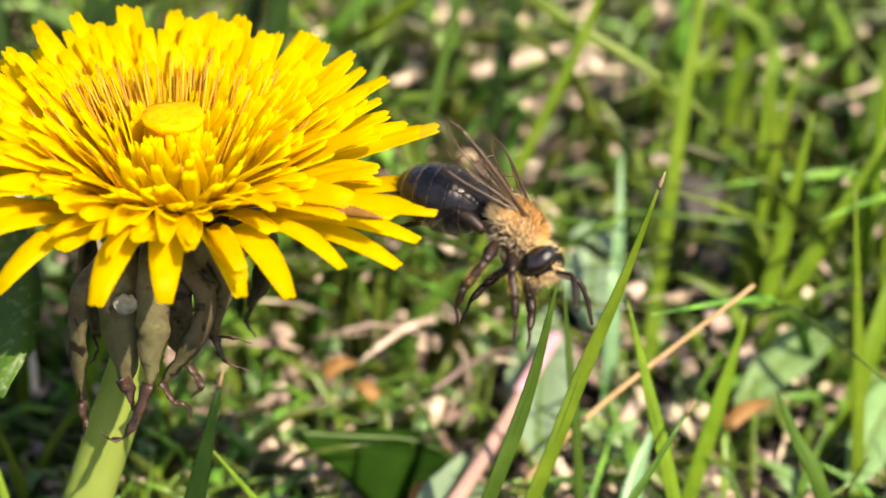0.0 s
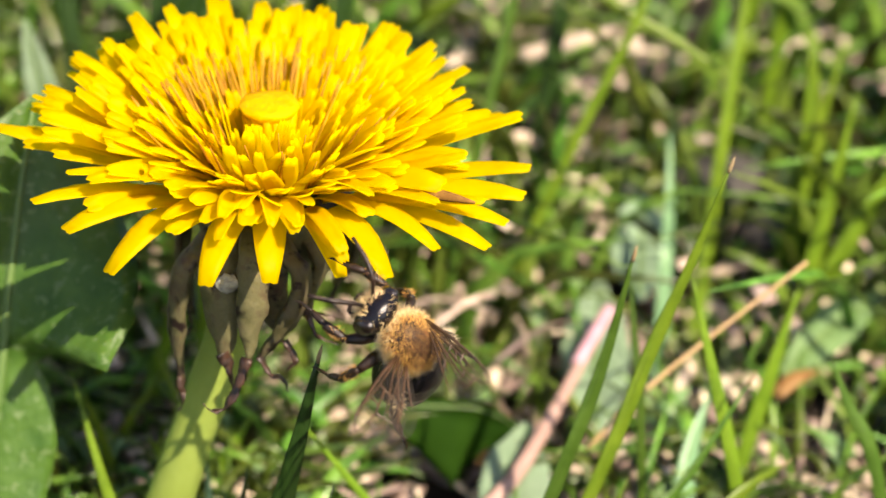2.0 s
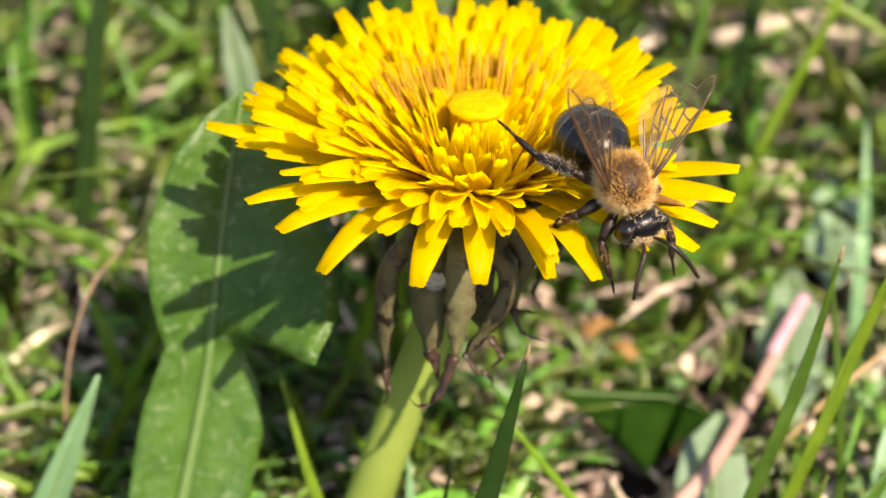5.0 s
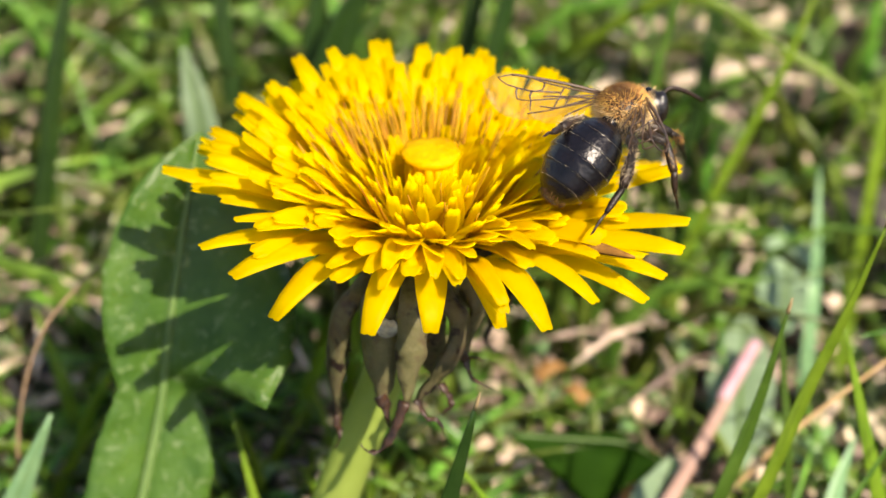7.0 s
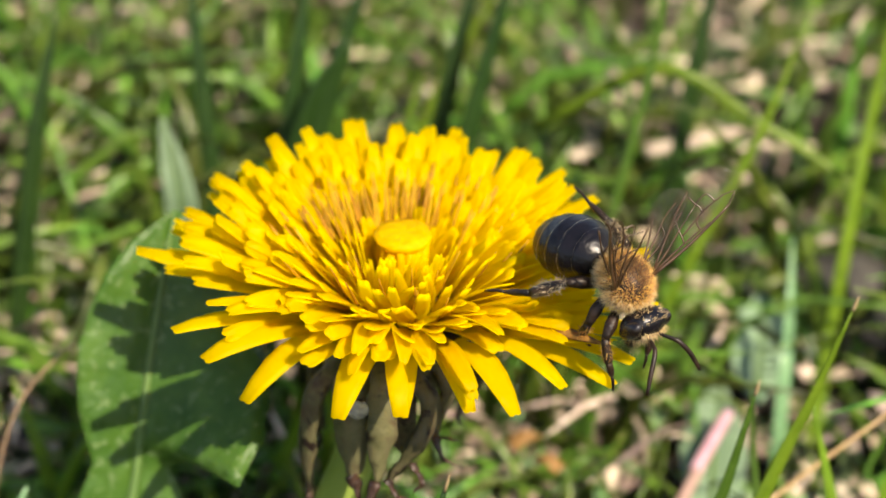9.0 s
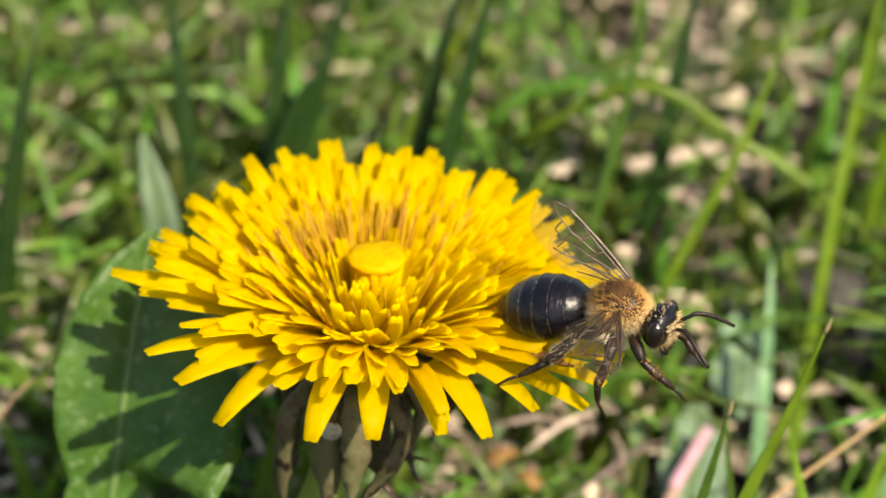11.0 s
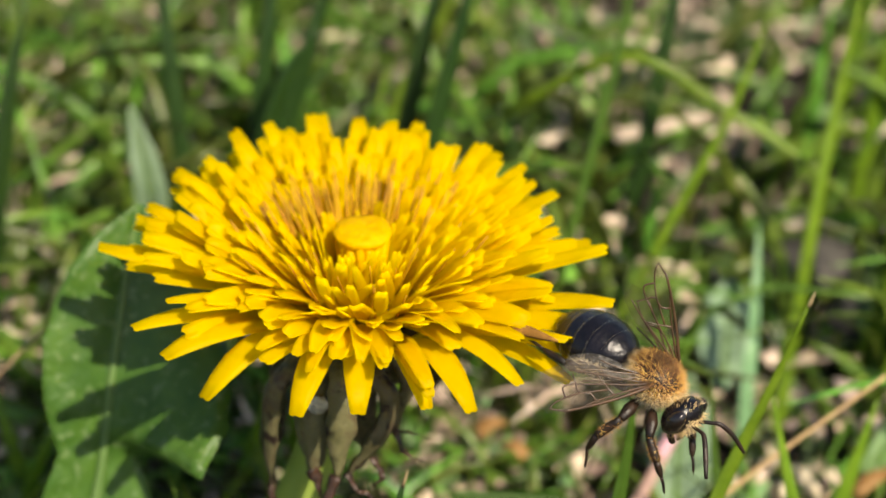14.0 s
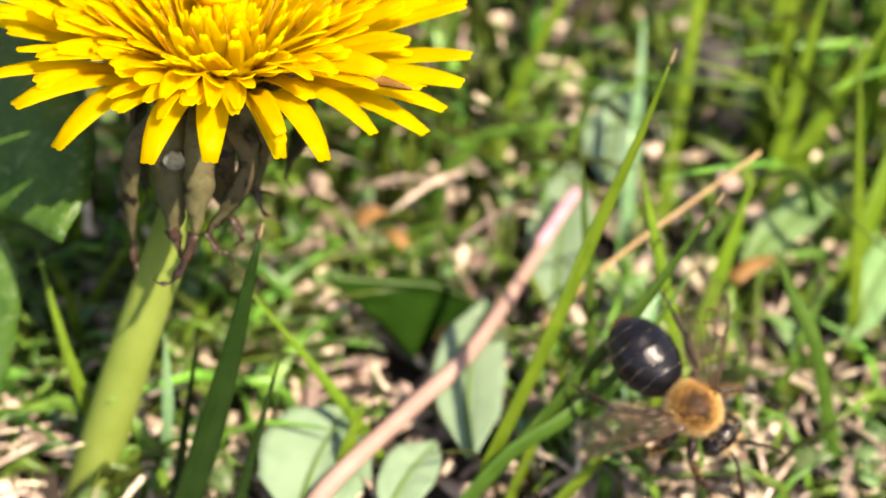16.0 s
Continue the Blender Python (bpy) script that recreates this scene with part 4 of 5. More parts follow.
FORE_VEINS = [([(0, 0.02), (0.3, 0.02), (0.6, 0.03), (0.78, 0.04)], 0.11), ([(0.0, 0.2), (0.3, 0.16), (0.55, 0.08), (0.62, 0.03)], 0.062), ([(0.0, 0.3), (0.2, 0.45), (0.38, 0.5), (0.6, 0.55)], 0.062),
              ([(0.05, 0.5), (0.25, 0.75), (0.45, 0.8), (0.62, 0.86)], 0.062), ([(0.34, 0.14), (0.36, 0.3), (0.38, 0.5), (0.42, 0.8)], 0.062), ([(0.5, 0.1), (0.52, 0.3), (0.62, 0.34), (0.8, 0.28), (0.88, 0.12)], 0.062),
              ([(0.37, 0.33), (0.5, 0.33), (0.62, 0.34)], 0.062), ([(0.6, 0.35), (0.61, 0.45), (0.6, 0.55), (0.6, 0.78)], 0.062), ([(0.72, 0.3), (0.72, 0.45), (0.7, 0.56), (0.6, 0.56)], 0.062), ([(0.62, 0.04), (0.75, 0.03), (0.88, 0.12)], 0.062)]
HIND_VEINS = [([(0, 0.02), (0.4, 0.03), (0.75, 0.05)], 0.062), ([(0.0, 0.3), (0.3, 0.4), (0.6, 0.45), (0.8, 0.4)], 0.062), ([(0.4, 0.05), (0.45, 0.2), (0.5, 0.43)], 0.062), ([(0.05, 0.5), (0.3, 0.7), (0.5, 0.8)], 0.062)]


def leg_parts(name, parent, segs, pollen=False, rng=None):
    """segs: joints from the hip on in the leg's own space; femur, tibia and tarsus are tapered tubes."""
    a, b, c, d, e = [Vector(s) for s in segs]
    femur = part(name, mesh_of(name, *joined([tube([tuple(a), tuple(a.lerp(b, 0.5) + Vector((0, 0, 0.1))), tuple(b)], [0.32, 0.45, 0.28], 8, 6),
                 tube([tuple(b), tuple(b.lerp(c, 0.6)), tuple(c)], [0.26, 0.46 if pollen else 0.34, 0.30], 8, 6), tube([tuple(c), tuple(c.lerp(d, 0.6)), tuple(d)], [0.24, 0.26, 0.14], 7, 5),
                 tube([tuple(d), tuple(d.lerp(e, 0.5) + Vector((0, 0, 0.08))), tuple(e)], [0.12, 0.11, 0.09], 6, 6),
                 tube([tuple(e), tuple(e + (e - d).normalized() * 0.2 + Vector((0, 0.12, -0.12)))], [0.08, 0.05, 0.01], 5, 3)]), M_LEG), parent)
    mid, half = b.lerp(c, 0.5), (c - b).length * 0.5
    v, f = fuzz(rng, 220 if pollen else 110, (0, 0, 0), (half, 0.36, 0.36), 0.5 if pollen else 0.32, None, (0.3, 0, 0), 0.018)
    turn = (c - b).to_track_quat("X", "Z").to_matrix()
    v = [mid + turn @ p for p in v]
    part("leg_hair", mesh_of("leg_hair", v, f, M_PALE_HAIR if pollen else M_FUZZ), femur, "brush of pale leg hairs")
    return femur


def build_bee():
    rng = random.Random(11)
    bee = thing("bee", "solitary bee with an orange furry thorax and a shiny black abdomen", "bee")
    thorax = part("thorax", mesh_of("thorax", *ball(1.9, 0, 0.35, 1.95, 1.7, 1.7), M_LEG), bee, "thorax covered in orange-brown fur")
    # short brown fur in the middle of the back, tan fur round it, longer golden fur at the rim
    def middle(q):
        return (q.x + 0.05) ** 2 + q.y ** 2
    v, f = fuzz(rng, 1500, (1.9, 0, 0.35), (1.92, 1.67, 1.66), 0.38, lambda q: q.z > 0 and middle(q) < rng.uniform(0.25, 0.65), (-0.35, 0, 0), 0.02)
    part("fur", mesh_of("fur", v, f, M_FUZZ_DARK), thorax, "short brown fur on the back")
    v, f = fuzz(rng, 1900, (1.9, 0, 0.35), (1.92, 1.67, 1.66), 0.5, lambda q: q.z > 0 and middle(q) > rng.uniform(0.10, 0.6))
    part("fur", mesh_of("fur", v, f, M_FUZZ), thorax, "dense orange-tan fur")
    v, f = fuzz(rng, 1700, (1.9, 0, 0.35), (1.92, 1.67, 1.66), 0.66, lambda q: -0.35 < q.z < 0.45 and rng.random() < 1 - abs(q.z) * 1.6, (-0.25, 0, 0.1), 0.018)
    part("fur", mesh_of("fur", v, f, M_GOLD), thorax, "long pale golden fur at the sides")
    v, f = fuzz(rng, 420, (1.9, 0, 0.25), (1.9, 1.65, 1.65), 0.6, lambda q: q.z < 0)
    part("fur", mesh_of("fur", v, f, M_PALE_HAIR), thorax, "sparse pale fur underneath")

    # the abdomen: overlapping rings that taper to the tail
    def rings(v):
        x = (v.x + 1) / 2
        step = (x * 6.3) % 1.0
        return (0.97 + 0.035 * (1 - step) ** 3 if 0.08 < x < 0.93 else 0.97) * (1 - 0.10 * max(0, 0.5 - x))
    abdomen = part("abdomen", mesh_of("abdomen", *ball(-3.05, 0, -0.05, 3.3, 2.5, 2.2, 40, 72, rings), M_BLACK), bee, "shiny black ringed abdomen")
    abdomen.matrix_local = mm(-0.2, 0, 0)
    v, f = fuzz(rng, 220, (-3.05, 0, -0.05), (3.25, 2.4, 2.1), 0.4, lambda q: q.x < -0.9, (-0.9, 0, 0), 0.018)
    part("tail_hair", mesh_of("tail_hair", v, f, M_FUZZ_DARK), abdomen, "brownish hair at the tail")
    bands = lambda q: min(abs(((q.x + 1) / 2 * 6.3) % 1.0), 1) < 0.07 and q.x < 0.75
    v, f = fuzz(rng, 1500, (-3.05, 0, -0.05), (3.3, 2.5, 2.2), 0.12, bands, (-2.2, 0, 0), 0.003)
    part("hair_band", mesh_of("hair_band", v, f, M_PALE_HAIR), abdomen, "thin pale fringes on the rings")
    v, f = tube([(-0.3, 0, 0.0), (0.3, 0, 0.1)], [0.7, 0.6, 0.8], 10, 4)
    part("waist", mesh_of("waist", v, f, M_BLACK), bee)

    # the head, turned a little down
    head = part("head", mesh_of("head", *ball(0, 0, 0, 1.05, 1.75, 1.45, 24, 16), M_BLACK), bee, "black head with pale face hair")
    head.matrix_local = mm(4.75, 0, -0.15, 0, 12, 0)
    for s in (-1, 1):
        v, f = ball(0.12, 1.28 * s, 0.1, 0.62, 0.55, 1.12, 16, 12)
        part("eye", mesh_of("eye", v, f, M_EYE), head, "dark oval compound eye")
        v, f = tube([(0.9, 0.38 * s, 0.35), (1.55, 0.75 * s, 0.95), (2.0, 1.05 * s, 1.25), (3.0, 1.7 * s, 1.0), (4.3, 2.35 * s, 0.35)], [0.14, 0.13, 0.15, 0.17, 0.17, 0.12], 8, 18)
        part("antenna", mesh_of("antenna", v, f, M_LEG), head, "dark jointed antenna")
        v, f = tube([(0.5, 0.75 * s, -1.1), (0.95, 0.6 * s, -1.55), (1.05, 0.15 * s, -1.75)], [0.26, 0.22, 0.08], 7, 6)
        part("mandible", mesh_of("mandible", v, f, M_LEG), head)
    v, f = fuzz(rng, 330, (0, 0, 0), (1.06, 1.55, 1.42), 0.55, lambda q: q.x > 0.2 and abs(q.y) < 0.62 and q.z < 0.6, (0.1, 0, 0), 0.024)
    part("face_hair", mesh_of("face_hair", v, f, M_GOLD), head, "pale face hair")
    v, f = fuzz(rng, 60, (0, 0, 0), (1.0, 1.5, 1.4), 0.45, lambda q: q.z > 0.55 and q.x < 0.2 and abs(q.y) < 0.7, (0, 0, 0), 0.018)
    part("crown_hair", mesh_of("crown_hair", v, f, M_GOLD), head)

    moving = {"abdomen": abdomen}
    for side, s in (("left", 1), ("right", -1)):
        for kind, ln, w, veins in (("forewing", 8.8, 2.7, FORE_VEINS), ("hindwing", 5.8, 1.7, HIND_VEINS)):
            mem, vein = wing_mesh(ln, w, veins, 1 if s > 0 else -1)
            wing = part(kind, mem, bee, "clear brownish wing with dark veins")
            part("vein", vein, wing, "dark brown veins")
            moving[side + "_" + kind] = wing
        # legs: front, middle, hind
        moving[side + "_front"] = leg_parts("front_leg", bee, [(0, 0, 0), (1.2, 1.3 * s, -0.7), (2.5, 1.3 * s, -1.7), (3.3, 1.0 * s, -2.6), (4.0, 0.9 * s, -3.4)], False, rng)
        moving[side + "_front"].matrix_local = mm(3.2, 0.9 * s, -1.0)
        moving[side + "_middle"] = leg_parts("middle_leg", bee, [(0, 0, 0), (0.3, 1.9 * s, -0.5), (-0.2, 2.6 * s, -2.3), (-0.2, 2.6 * s, -3.8), (0.3, 2.5 * s, -5.0)], False, rng)
        moving[side + "_middle"].matrix_local = mm(2.0, 1.0 * s, -1.2)
        moving[side + "_hind"] = leg_parts("hind_leg", bee, [(0, 0, 0), (-1.4, 1.5 * s, 0.4), (-3.4, 2.3 * s, -1.2), (-5.2, 2.4 * s, -2.2), (-6.6, 2.5 * s, -2.9)], True, rng)
        moving[side + "_hind"].matrix_local = mm(0.9, 1.0 * s, -1.1)
    return bee, moving


BEE, BEE_LIMBS = build_bee()
BEE.scale = (1.05, 1.05, 1.05)

def motions():
    # bee {
    walk(BEE, [
        (0, mm(19.7, 8.9, 43.7, -45, 22, -45)),
        (0.5, mm(16.9, 5.8, 40.4, -97, 18, -113)),
        (1, mm(9.6, 9.6, 36.4, -167, 21, -166)),
        (1.5, mm(7.5, 2.9, 38.4, -164, 26, -149)),
        (1.75, mm(8.2, 0.9, 37.7, -119, -18, -139)),
        (2, mm(9.0, -1.0, 36.9, -53, -53, -175)),
        (2.5, mm(7.7, 0.1, 40.8, -9, -59, 126)),
        (3, mm(7.8, 1.0, 45.7, -23, -32, 165)),
        (3.5, mm(4.5, 2.0, 49.0, -18, -3, -179)),
        (3.75, mm(4.8, 3.4, 47.4, -23, 20, -151)),
        (4, mm(5.1, 4.9, 45.8, -14, 42, -117)),
        (4.83, mm(7.2, 6.9, 47.3, 3, 38, -69)),
        (5.67, mm(9.4, 9.0, 48.9, 11, 26, -27)),
        (6.5, mm(11.5, 11.0, 50.5, 8, 13, 9)),
        (7, mm(11.0, 13.2, 51.2, -12, 8, 58)),
        (7.25, mm(11.3, 12.1, 51.6, -8, 11, 20)),
        (7.5, mm(11.6, 10.9, 52.0, -7, 15, -18)),
        (7.75, mm(12.8, 9.4, 51.2, -10, 26, -65)),
        (8, mm(14.0, 8.1, 49.4, -22, 5, -118)),
        (8.83, mm(13.0, 8.3, 50.2, -4, 37, -64)),
        (9.67, mm(12.1, 8.7, 50.2, 11, 28, -11)),
        (10.5, mm(11.2, 9.1, 50.1, 13, 12, 34)),
        (11, mm(13.9, 8.9, 48.0, 6, -2, -26)),
        (11.5, mm(13.1, 6.9, 52.1, -11, -4, -15)),
        (12, mm(15.3, 4.9, 47.0, 0, 20, -30)),
        (12.5, mm(17.6, 4.9, 48.0, -2, 17, -26)),
        (13, mm(17.0, 4.9, 45.1, -5, 26, -43)),
        (13.5, mm(16.7, 4.8, 43.2, -16, 18, -61)),
        (14, mm(17.8, 4.9, 43.9, -9, 22, -42)),
        (14.5, mm(15.7, 5.9, 34.5, 1, 35, -59)),
        (14.75, mm(23.7, 6.9, 32.9, 54, 11, -33)),
        (15, mm(31.8, 7.9, 31.2, 96, -22, -34)),
        (15.25, mm(29.8, 6.9, 27.2, 56, 3, -22)),
        (15.5, mm(27.7, 5.9, 23.3, 16, 30, -28)),
        (16, mm(33.1, 5.9, 18.6, 29, 29, -30)),
    ])
    walk(BEE_LIMBS["abdomen"], [
        (0, mm(-0.2, 0.0, 0.0, 1, -25, -3)),
        (0.5, mm(-0.2, 0.0, 0.0, 0, -7, -4)),
        (1, mm(-0.2, 0.0, 0.0, -11, -35, 35)),
        (1.25, mm(-0.2, 0.0, 0.0, 4, -27, -18)),
        (1.5, mm(-0.2, 0.0, 0.0, 7, -12, -64)),
        (1.75, mm(-0.2, 0.0, 0.0, 15, -38, -42)),
        (2, mm(-0.2, 0.0, 0.0, 6, -65, -9)),
        (2.5, mm(-0.2, 0.0, 0.0, 4, -65, -6)),
        (3, mm(-0.2, 0.0, 0.0, 4, -64, -7)),
        (3.5, mm(-0.2, 0.0, 0.0, 15, -61, -24)),
        (4, mm(-0.2, 0.0, 0.0, 21, -54, -41)),
        (4.83, mm(-0.2, 0.0, 0.0, 4, -44, -11)),
        (5.67, mm(-0.2, 0.0, 0.0, -3, -31, 11)),
        (6.5, mm(-0.2, 0.0, 0.0, -4, -17, 28)),
        (7, mm(-0.2, 0.0, 0.0, 11, -40, -30)),
        (7.5, mm(-0.2, 0.0, 0.0, -0, -30, 1)),
        (8, mm(-0.2, 0.0, 0.0, 0, -51, -0)),
        (8.83, mm(-0.2, 0.0, 0.0, -0, -49, 1)),
        (9.67, mm(-0.2, 0.0, 0.0, -1, -47, 2)),
        (10.5, mm(-0.2, 0.0, 0.0, -1, -46, 3)),
        (11, mm(-0.2, 0.0, 0.0, -1, -14, 6)),
        (11.5, mm(-0.2, 0.0, 0.0, 5, -28, -19)),
        (12, mm(-0.2, 0.0, 0.0, 2, -12, -19)),
        (12.5, mm(-0.2, 0.0, 0.0, -1, -6, 15)),
        (13, mm(-0.2, 0.0, 0.0, -1, -9, 14)),
        (13.5, mm(-0.2, 0.0, 0.0, -1, -9, 10)),
        (14, mm(-0.2, 0.0, 0.0, 2, -24, -10)),
        (14.5, mm(-0.2, 0.0, 0.0, 1, -11, -7)),
        (15, mm(-0.2, 0.0, 0.0, -0, 2, -12)),
        (15.5, mm(-0.2, 0.0, 0.0, 6, -28, -24)),
        (16, mm(-0.2, 0.0, 0.0, 0, -4, -13)),
    ])
    walk(BEE_LIMBS["left_forewing"], [
        (0, mm(2.3, 1.4, 1.2, -62, -161, -17)),
        (0.5, mm(2.3, 1.4, 1.2, 13, 168, 19)),
        (0.75, mm(2.3, 1.4, 1.2, -1, -171, -17)),
        (1, mm(2.3, 1.4, 1.2, -60, -146, -53)),
        (1.5, mm(2.3, 1.4, 1.2, -66, -127, -25)),
        (2, mm(2.3, 1.4, 1.2, -143, -28, 74)),
        (2.5, mm(2.3, 1.4, 1.2, -5, -168, -47)),
        (3, mm(2.3, 1.4, 1.2, -5, 179, -54)),
        (3.5, mm(2.3, 1.4, 1.2, 39, -144, -46)),
        (4, mm(2.3, 1.4, 1.2, 15, -151, -79)),
        (4.83, mm(2.3, 1.4, 1.2, 4, -155, -59)),
        (5.67, mm(2.3, 1.4, 1.2, -23, -162, -41)),
        (6.5, mm(2.3, 1.4, 1.2, -46, -171, -24)),
        (7, mm(2.3, 1.4, 1.2, -61, -161, -45)),
        (7.5, mm(2.3, 1.4, 1.2, -44, -166, -31)),
        (7.75, mm(2.3, 1.4, 1.2, 8, -138, -63)),
        (8, mm(2.3, 1.4, 1.2, -138, -48, 61)),
        (8.83, mm(2.3, 1.4, 1.2, 14, -139, -81)),
        (9.67, mm(2.3, 1.4, 1.2, -24, -157, -58)),
        (10.5, mm(2.3, 1.4, 1.2, -44, -180, -43)),
        (11, mm(2.3, 1.4, 1.2, -39, -140, -9)),
        (11.5, mm(2.3, 1.4, 1.2, -61, -157, 6)),
        (12, mm(2.3, 1.4, 1.2, -65, -111, 3)),
        (12.5, mm(2.3, 1.4, 1.2, -55, -140, 2)),
        (13, mm(2.3, 1.4, 1.2, -43, -137, -7)),
        (13.5, mm(2.3, 1.4, 1.2, -62, -123, 23)),
        (14, mm(2.3, 1.4, 1.2, -62, -128, 13)),
        (14.5, mm(2.3, 1.4, 1.2, -26, -118, -25)),
        (14.75, mm(2.3, 1.4, 1.2, 3, -145, -79)),
        (15, mm(2.3, 1.4, 1.2, 176, -4, 68)),
        (15.25, mm(2.3, 1.4, 1.2, -1, -154, -76)),
        (15.5, mm(2.3, 1.4, 1.2, -12, -152, -52)),
        (16, mm(2.3, 1.4, 1.2, -12, -152, -52)),
    ])
    walk(BEE_LIMBS["left_hindwing"], [
        (0, mm(1.5, 1.3, 1.1, -65, -167, -13)),
        (0.5, mm(1.5, 1.3, 1.1, 10, 169, 15)),
        (0.75, mm(1.5, 1.3, 1.1, -3, -175, -13)),
        (1, mm(1.5, 1.3, 1.1, -73, -153, -40)),
        (1.5, mm(1.5, 1.3, 1.1, -78, -139, -17)),
        (2, mm(1.5, 1.3, 1.1, 27, -154, -87)),
        (2.5, mm(1.5, 1.3, 1.1, -7, -172, -37)),
        (3, mm(1.5, 1.3, 1.1, -5, 177, -43)),
        (3.5, mm(1.5, 1.3, 1.1, 33, -152, -35)),
        (4, mm(1.5, 1.3, 1.1, 12, -156, -63)),
        (4.83, mm(1.5, 1.3, 1.1, -1, -161, -47)),
        (5.67, mm(1.5, 1.3, 1.1, -27, -168, -33)),
        (6.5, mm(1.5, 1.3, 1.1, -45, -175, -19)),
        (7, mm(1.5, 1.3, 1.1, -61, -167, -35)),
        (7.5, mm(1.5, 1.3, 1.1, -47, -171, -25)),
        (7.75, mm(1.5, 1.3, 1.1, -1, -145, -51)),
        (8, mm(1.5, 1.3, 1.1, 33, -131, -94)),
        (8.83, mm(1.5, 1.3, 1.1, 4, -143, -66)),
        (9.67, mm(1.5, 1.3, 1.1, -30, -162, -47)),
        (10.5, mm(1.5, 1.3, 1.1, -43, 177, -34)),
        (11, mm(1.5, 1.3, 1.1, -40, -150, -7)),
        (11.5, mm(1.5, 1.3, 1.1, -58, -164, 5)),
        (12, mm(1.5, 1.3, 1.1, -56, -126, 2)),
        (12.5, mm(1.5, 1.3, 1.1, -51, -150, 2)),
        (13, mm(1.5, 1.3, 1.1, -42, -148, -5)),
        (13.5, mm(1.5, 1.3, 1.1, -52, -135, 15)),
        (14, mm(1.5, 1.3, 1.1, -55, -140, 9)),
        (14.5, mm(1.5, 1.3, 1.1, -28, -131, -15)),
        (14.75, mm(1.5, 1.3, 1.1, -6, -152, -63)),
        (15, mm(1.5, 1.3, 1.1, 173, -1, 84)),
        (15.25, mm(1.5, 1.3, 1.1, -7, -160, -62)),
        (15.5, mm(1.5, 1.3, 1.1, -15, -159, -40)),
        (16, mm(1.5, 1.3, 1.1, -15, -159, -40)),
    ])
    walk(BEE_LIMBS["left_front"], [
        (0, mm(3.2, 0.9, -1.0, 0, -0, 0)),
        (0.5, mm(3.2, 0.9, -1.0, 0, -0, 0)),
        (1, mm(3.2, 0.9, -1.0, 0, -0, 0)),
        (1.5, mm(3.2, 0.9, -1.0, -35, 31, -31)),
        (2, mm(3.2, 0.9, -1.0, 0, -0, 0)),
        (2.5, mm(3.2, 0.9, -1.0, 0, -0, 0)),
        (3, mm(3.2, 0.9, -1.0, 0, -0, 0)),
        (3.5, mm(3.2, 0.9, -1.0, 8, -26, 0)),
        (4, mm(3.2, 0.9, -1.0, 8, -13, 6)),
        (4.83, mm(3.2, 0.9, -1.0, 5, -8, 4)),
        (5.67, mm(3.2, 0.9, -1.0, 3, -4, 2)),
        (6.5, mm(3.2, 0.9, -1.0, 0, -0, 0)),
        (7, mm(3.2, 0.9, -1.0, 0, -0, 0)),
        (7.5, mm(3.2, 0.9, -1.0, 0, -0, 0)),
        (8, mm(3.2, 0.9, -1.0, -3, 15, 0)),
        (8.83, mm(3.2, 0.9, -1.0, -2, 10, 0)),
        (9.67, mm(3.2, 0.9, -1.0, -1, 5, 0)),
        (10.5, mm(3.2, 0.9, -1.0, 0, -0, 0)),
        (11, mm(3.2, 0.9, -1.0, 0, -0, 0)),
        (11.5, mm(3.2, 0.9, -1.0, 0, -0, 0)),
        (12, mm(3.2, 0.9, -1.0, 0, -0, 0)),
        (12.5, mm(3.2, 0.9, -1.0, 0, -0, 0)),
        (12.75, mm(3.2, 0.9, -1.0, 19, -27, 15)),
        (13, mm(3.2, 0.9, -1.0, 35, -56, 24)),
        (13.25, mm(3.2, 0.9, -1.0, 19, -27, 15)),
        (13.5, mm(3.2, 0.9, -1.0, 0, -0, 0)),
        (14, mm(3.2, 0.9, -1.0, 0, -0, 0)),
        (14.5, mm(3.2, 0.9, -1.0, 0, -0, 0)),
        (15, mm(3.2, 0.9, -1.0, 0, -0, 0)),
        (15.5, mm(3.2, 0.9, -1.0, 0, -0, 0)),
        (16, mm(3.2, 0.9, -1.0, 0, -0, 0)),
    ])
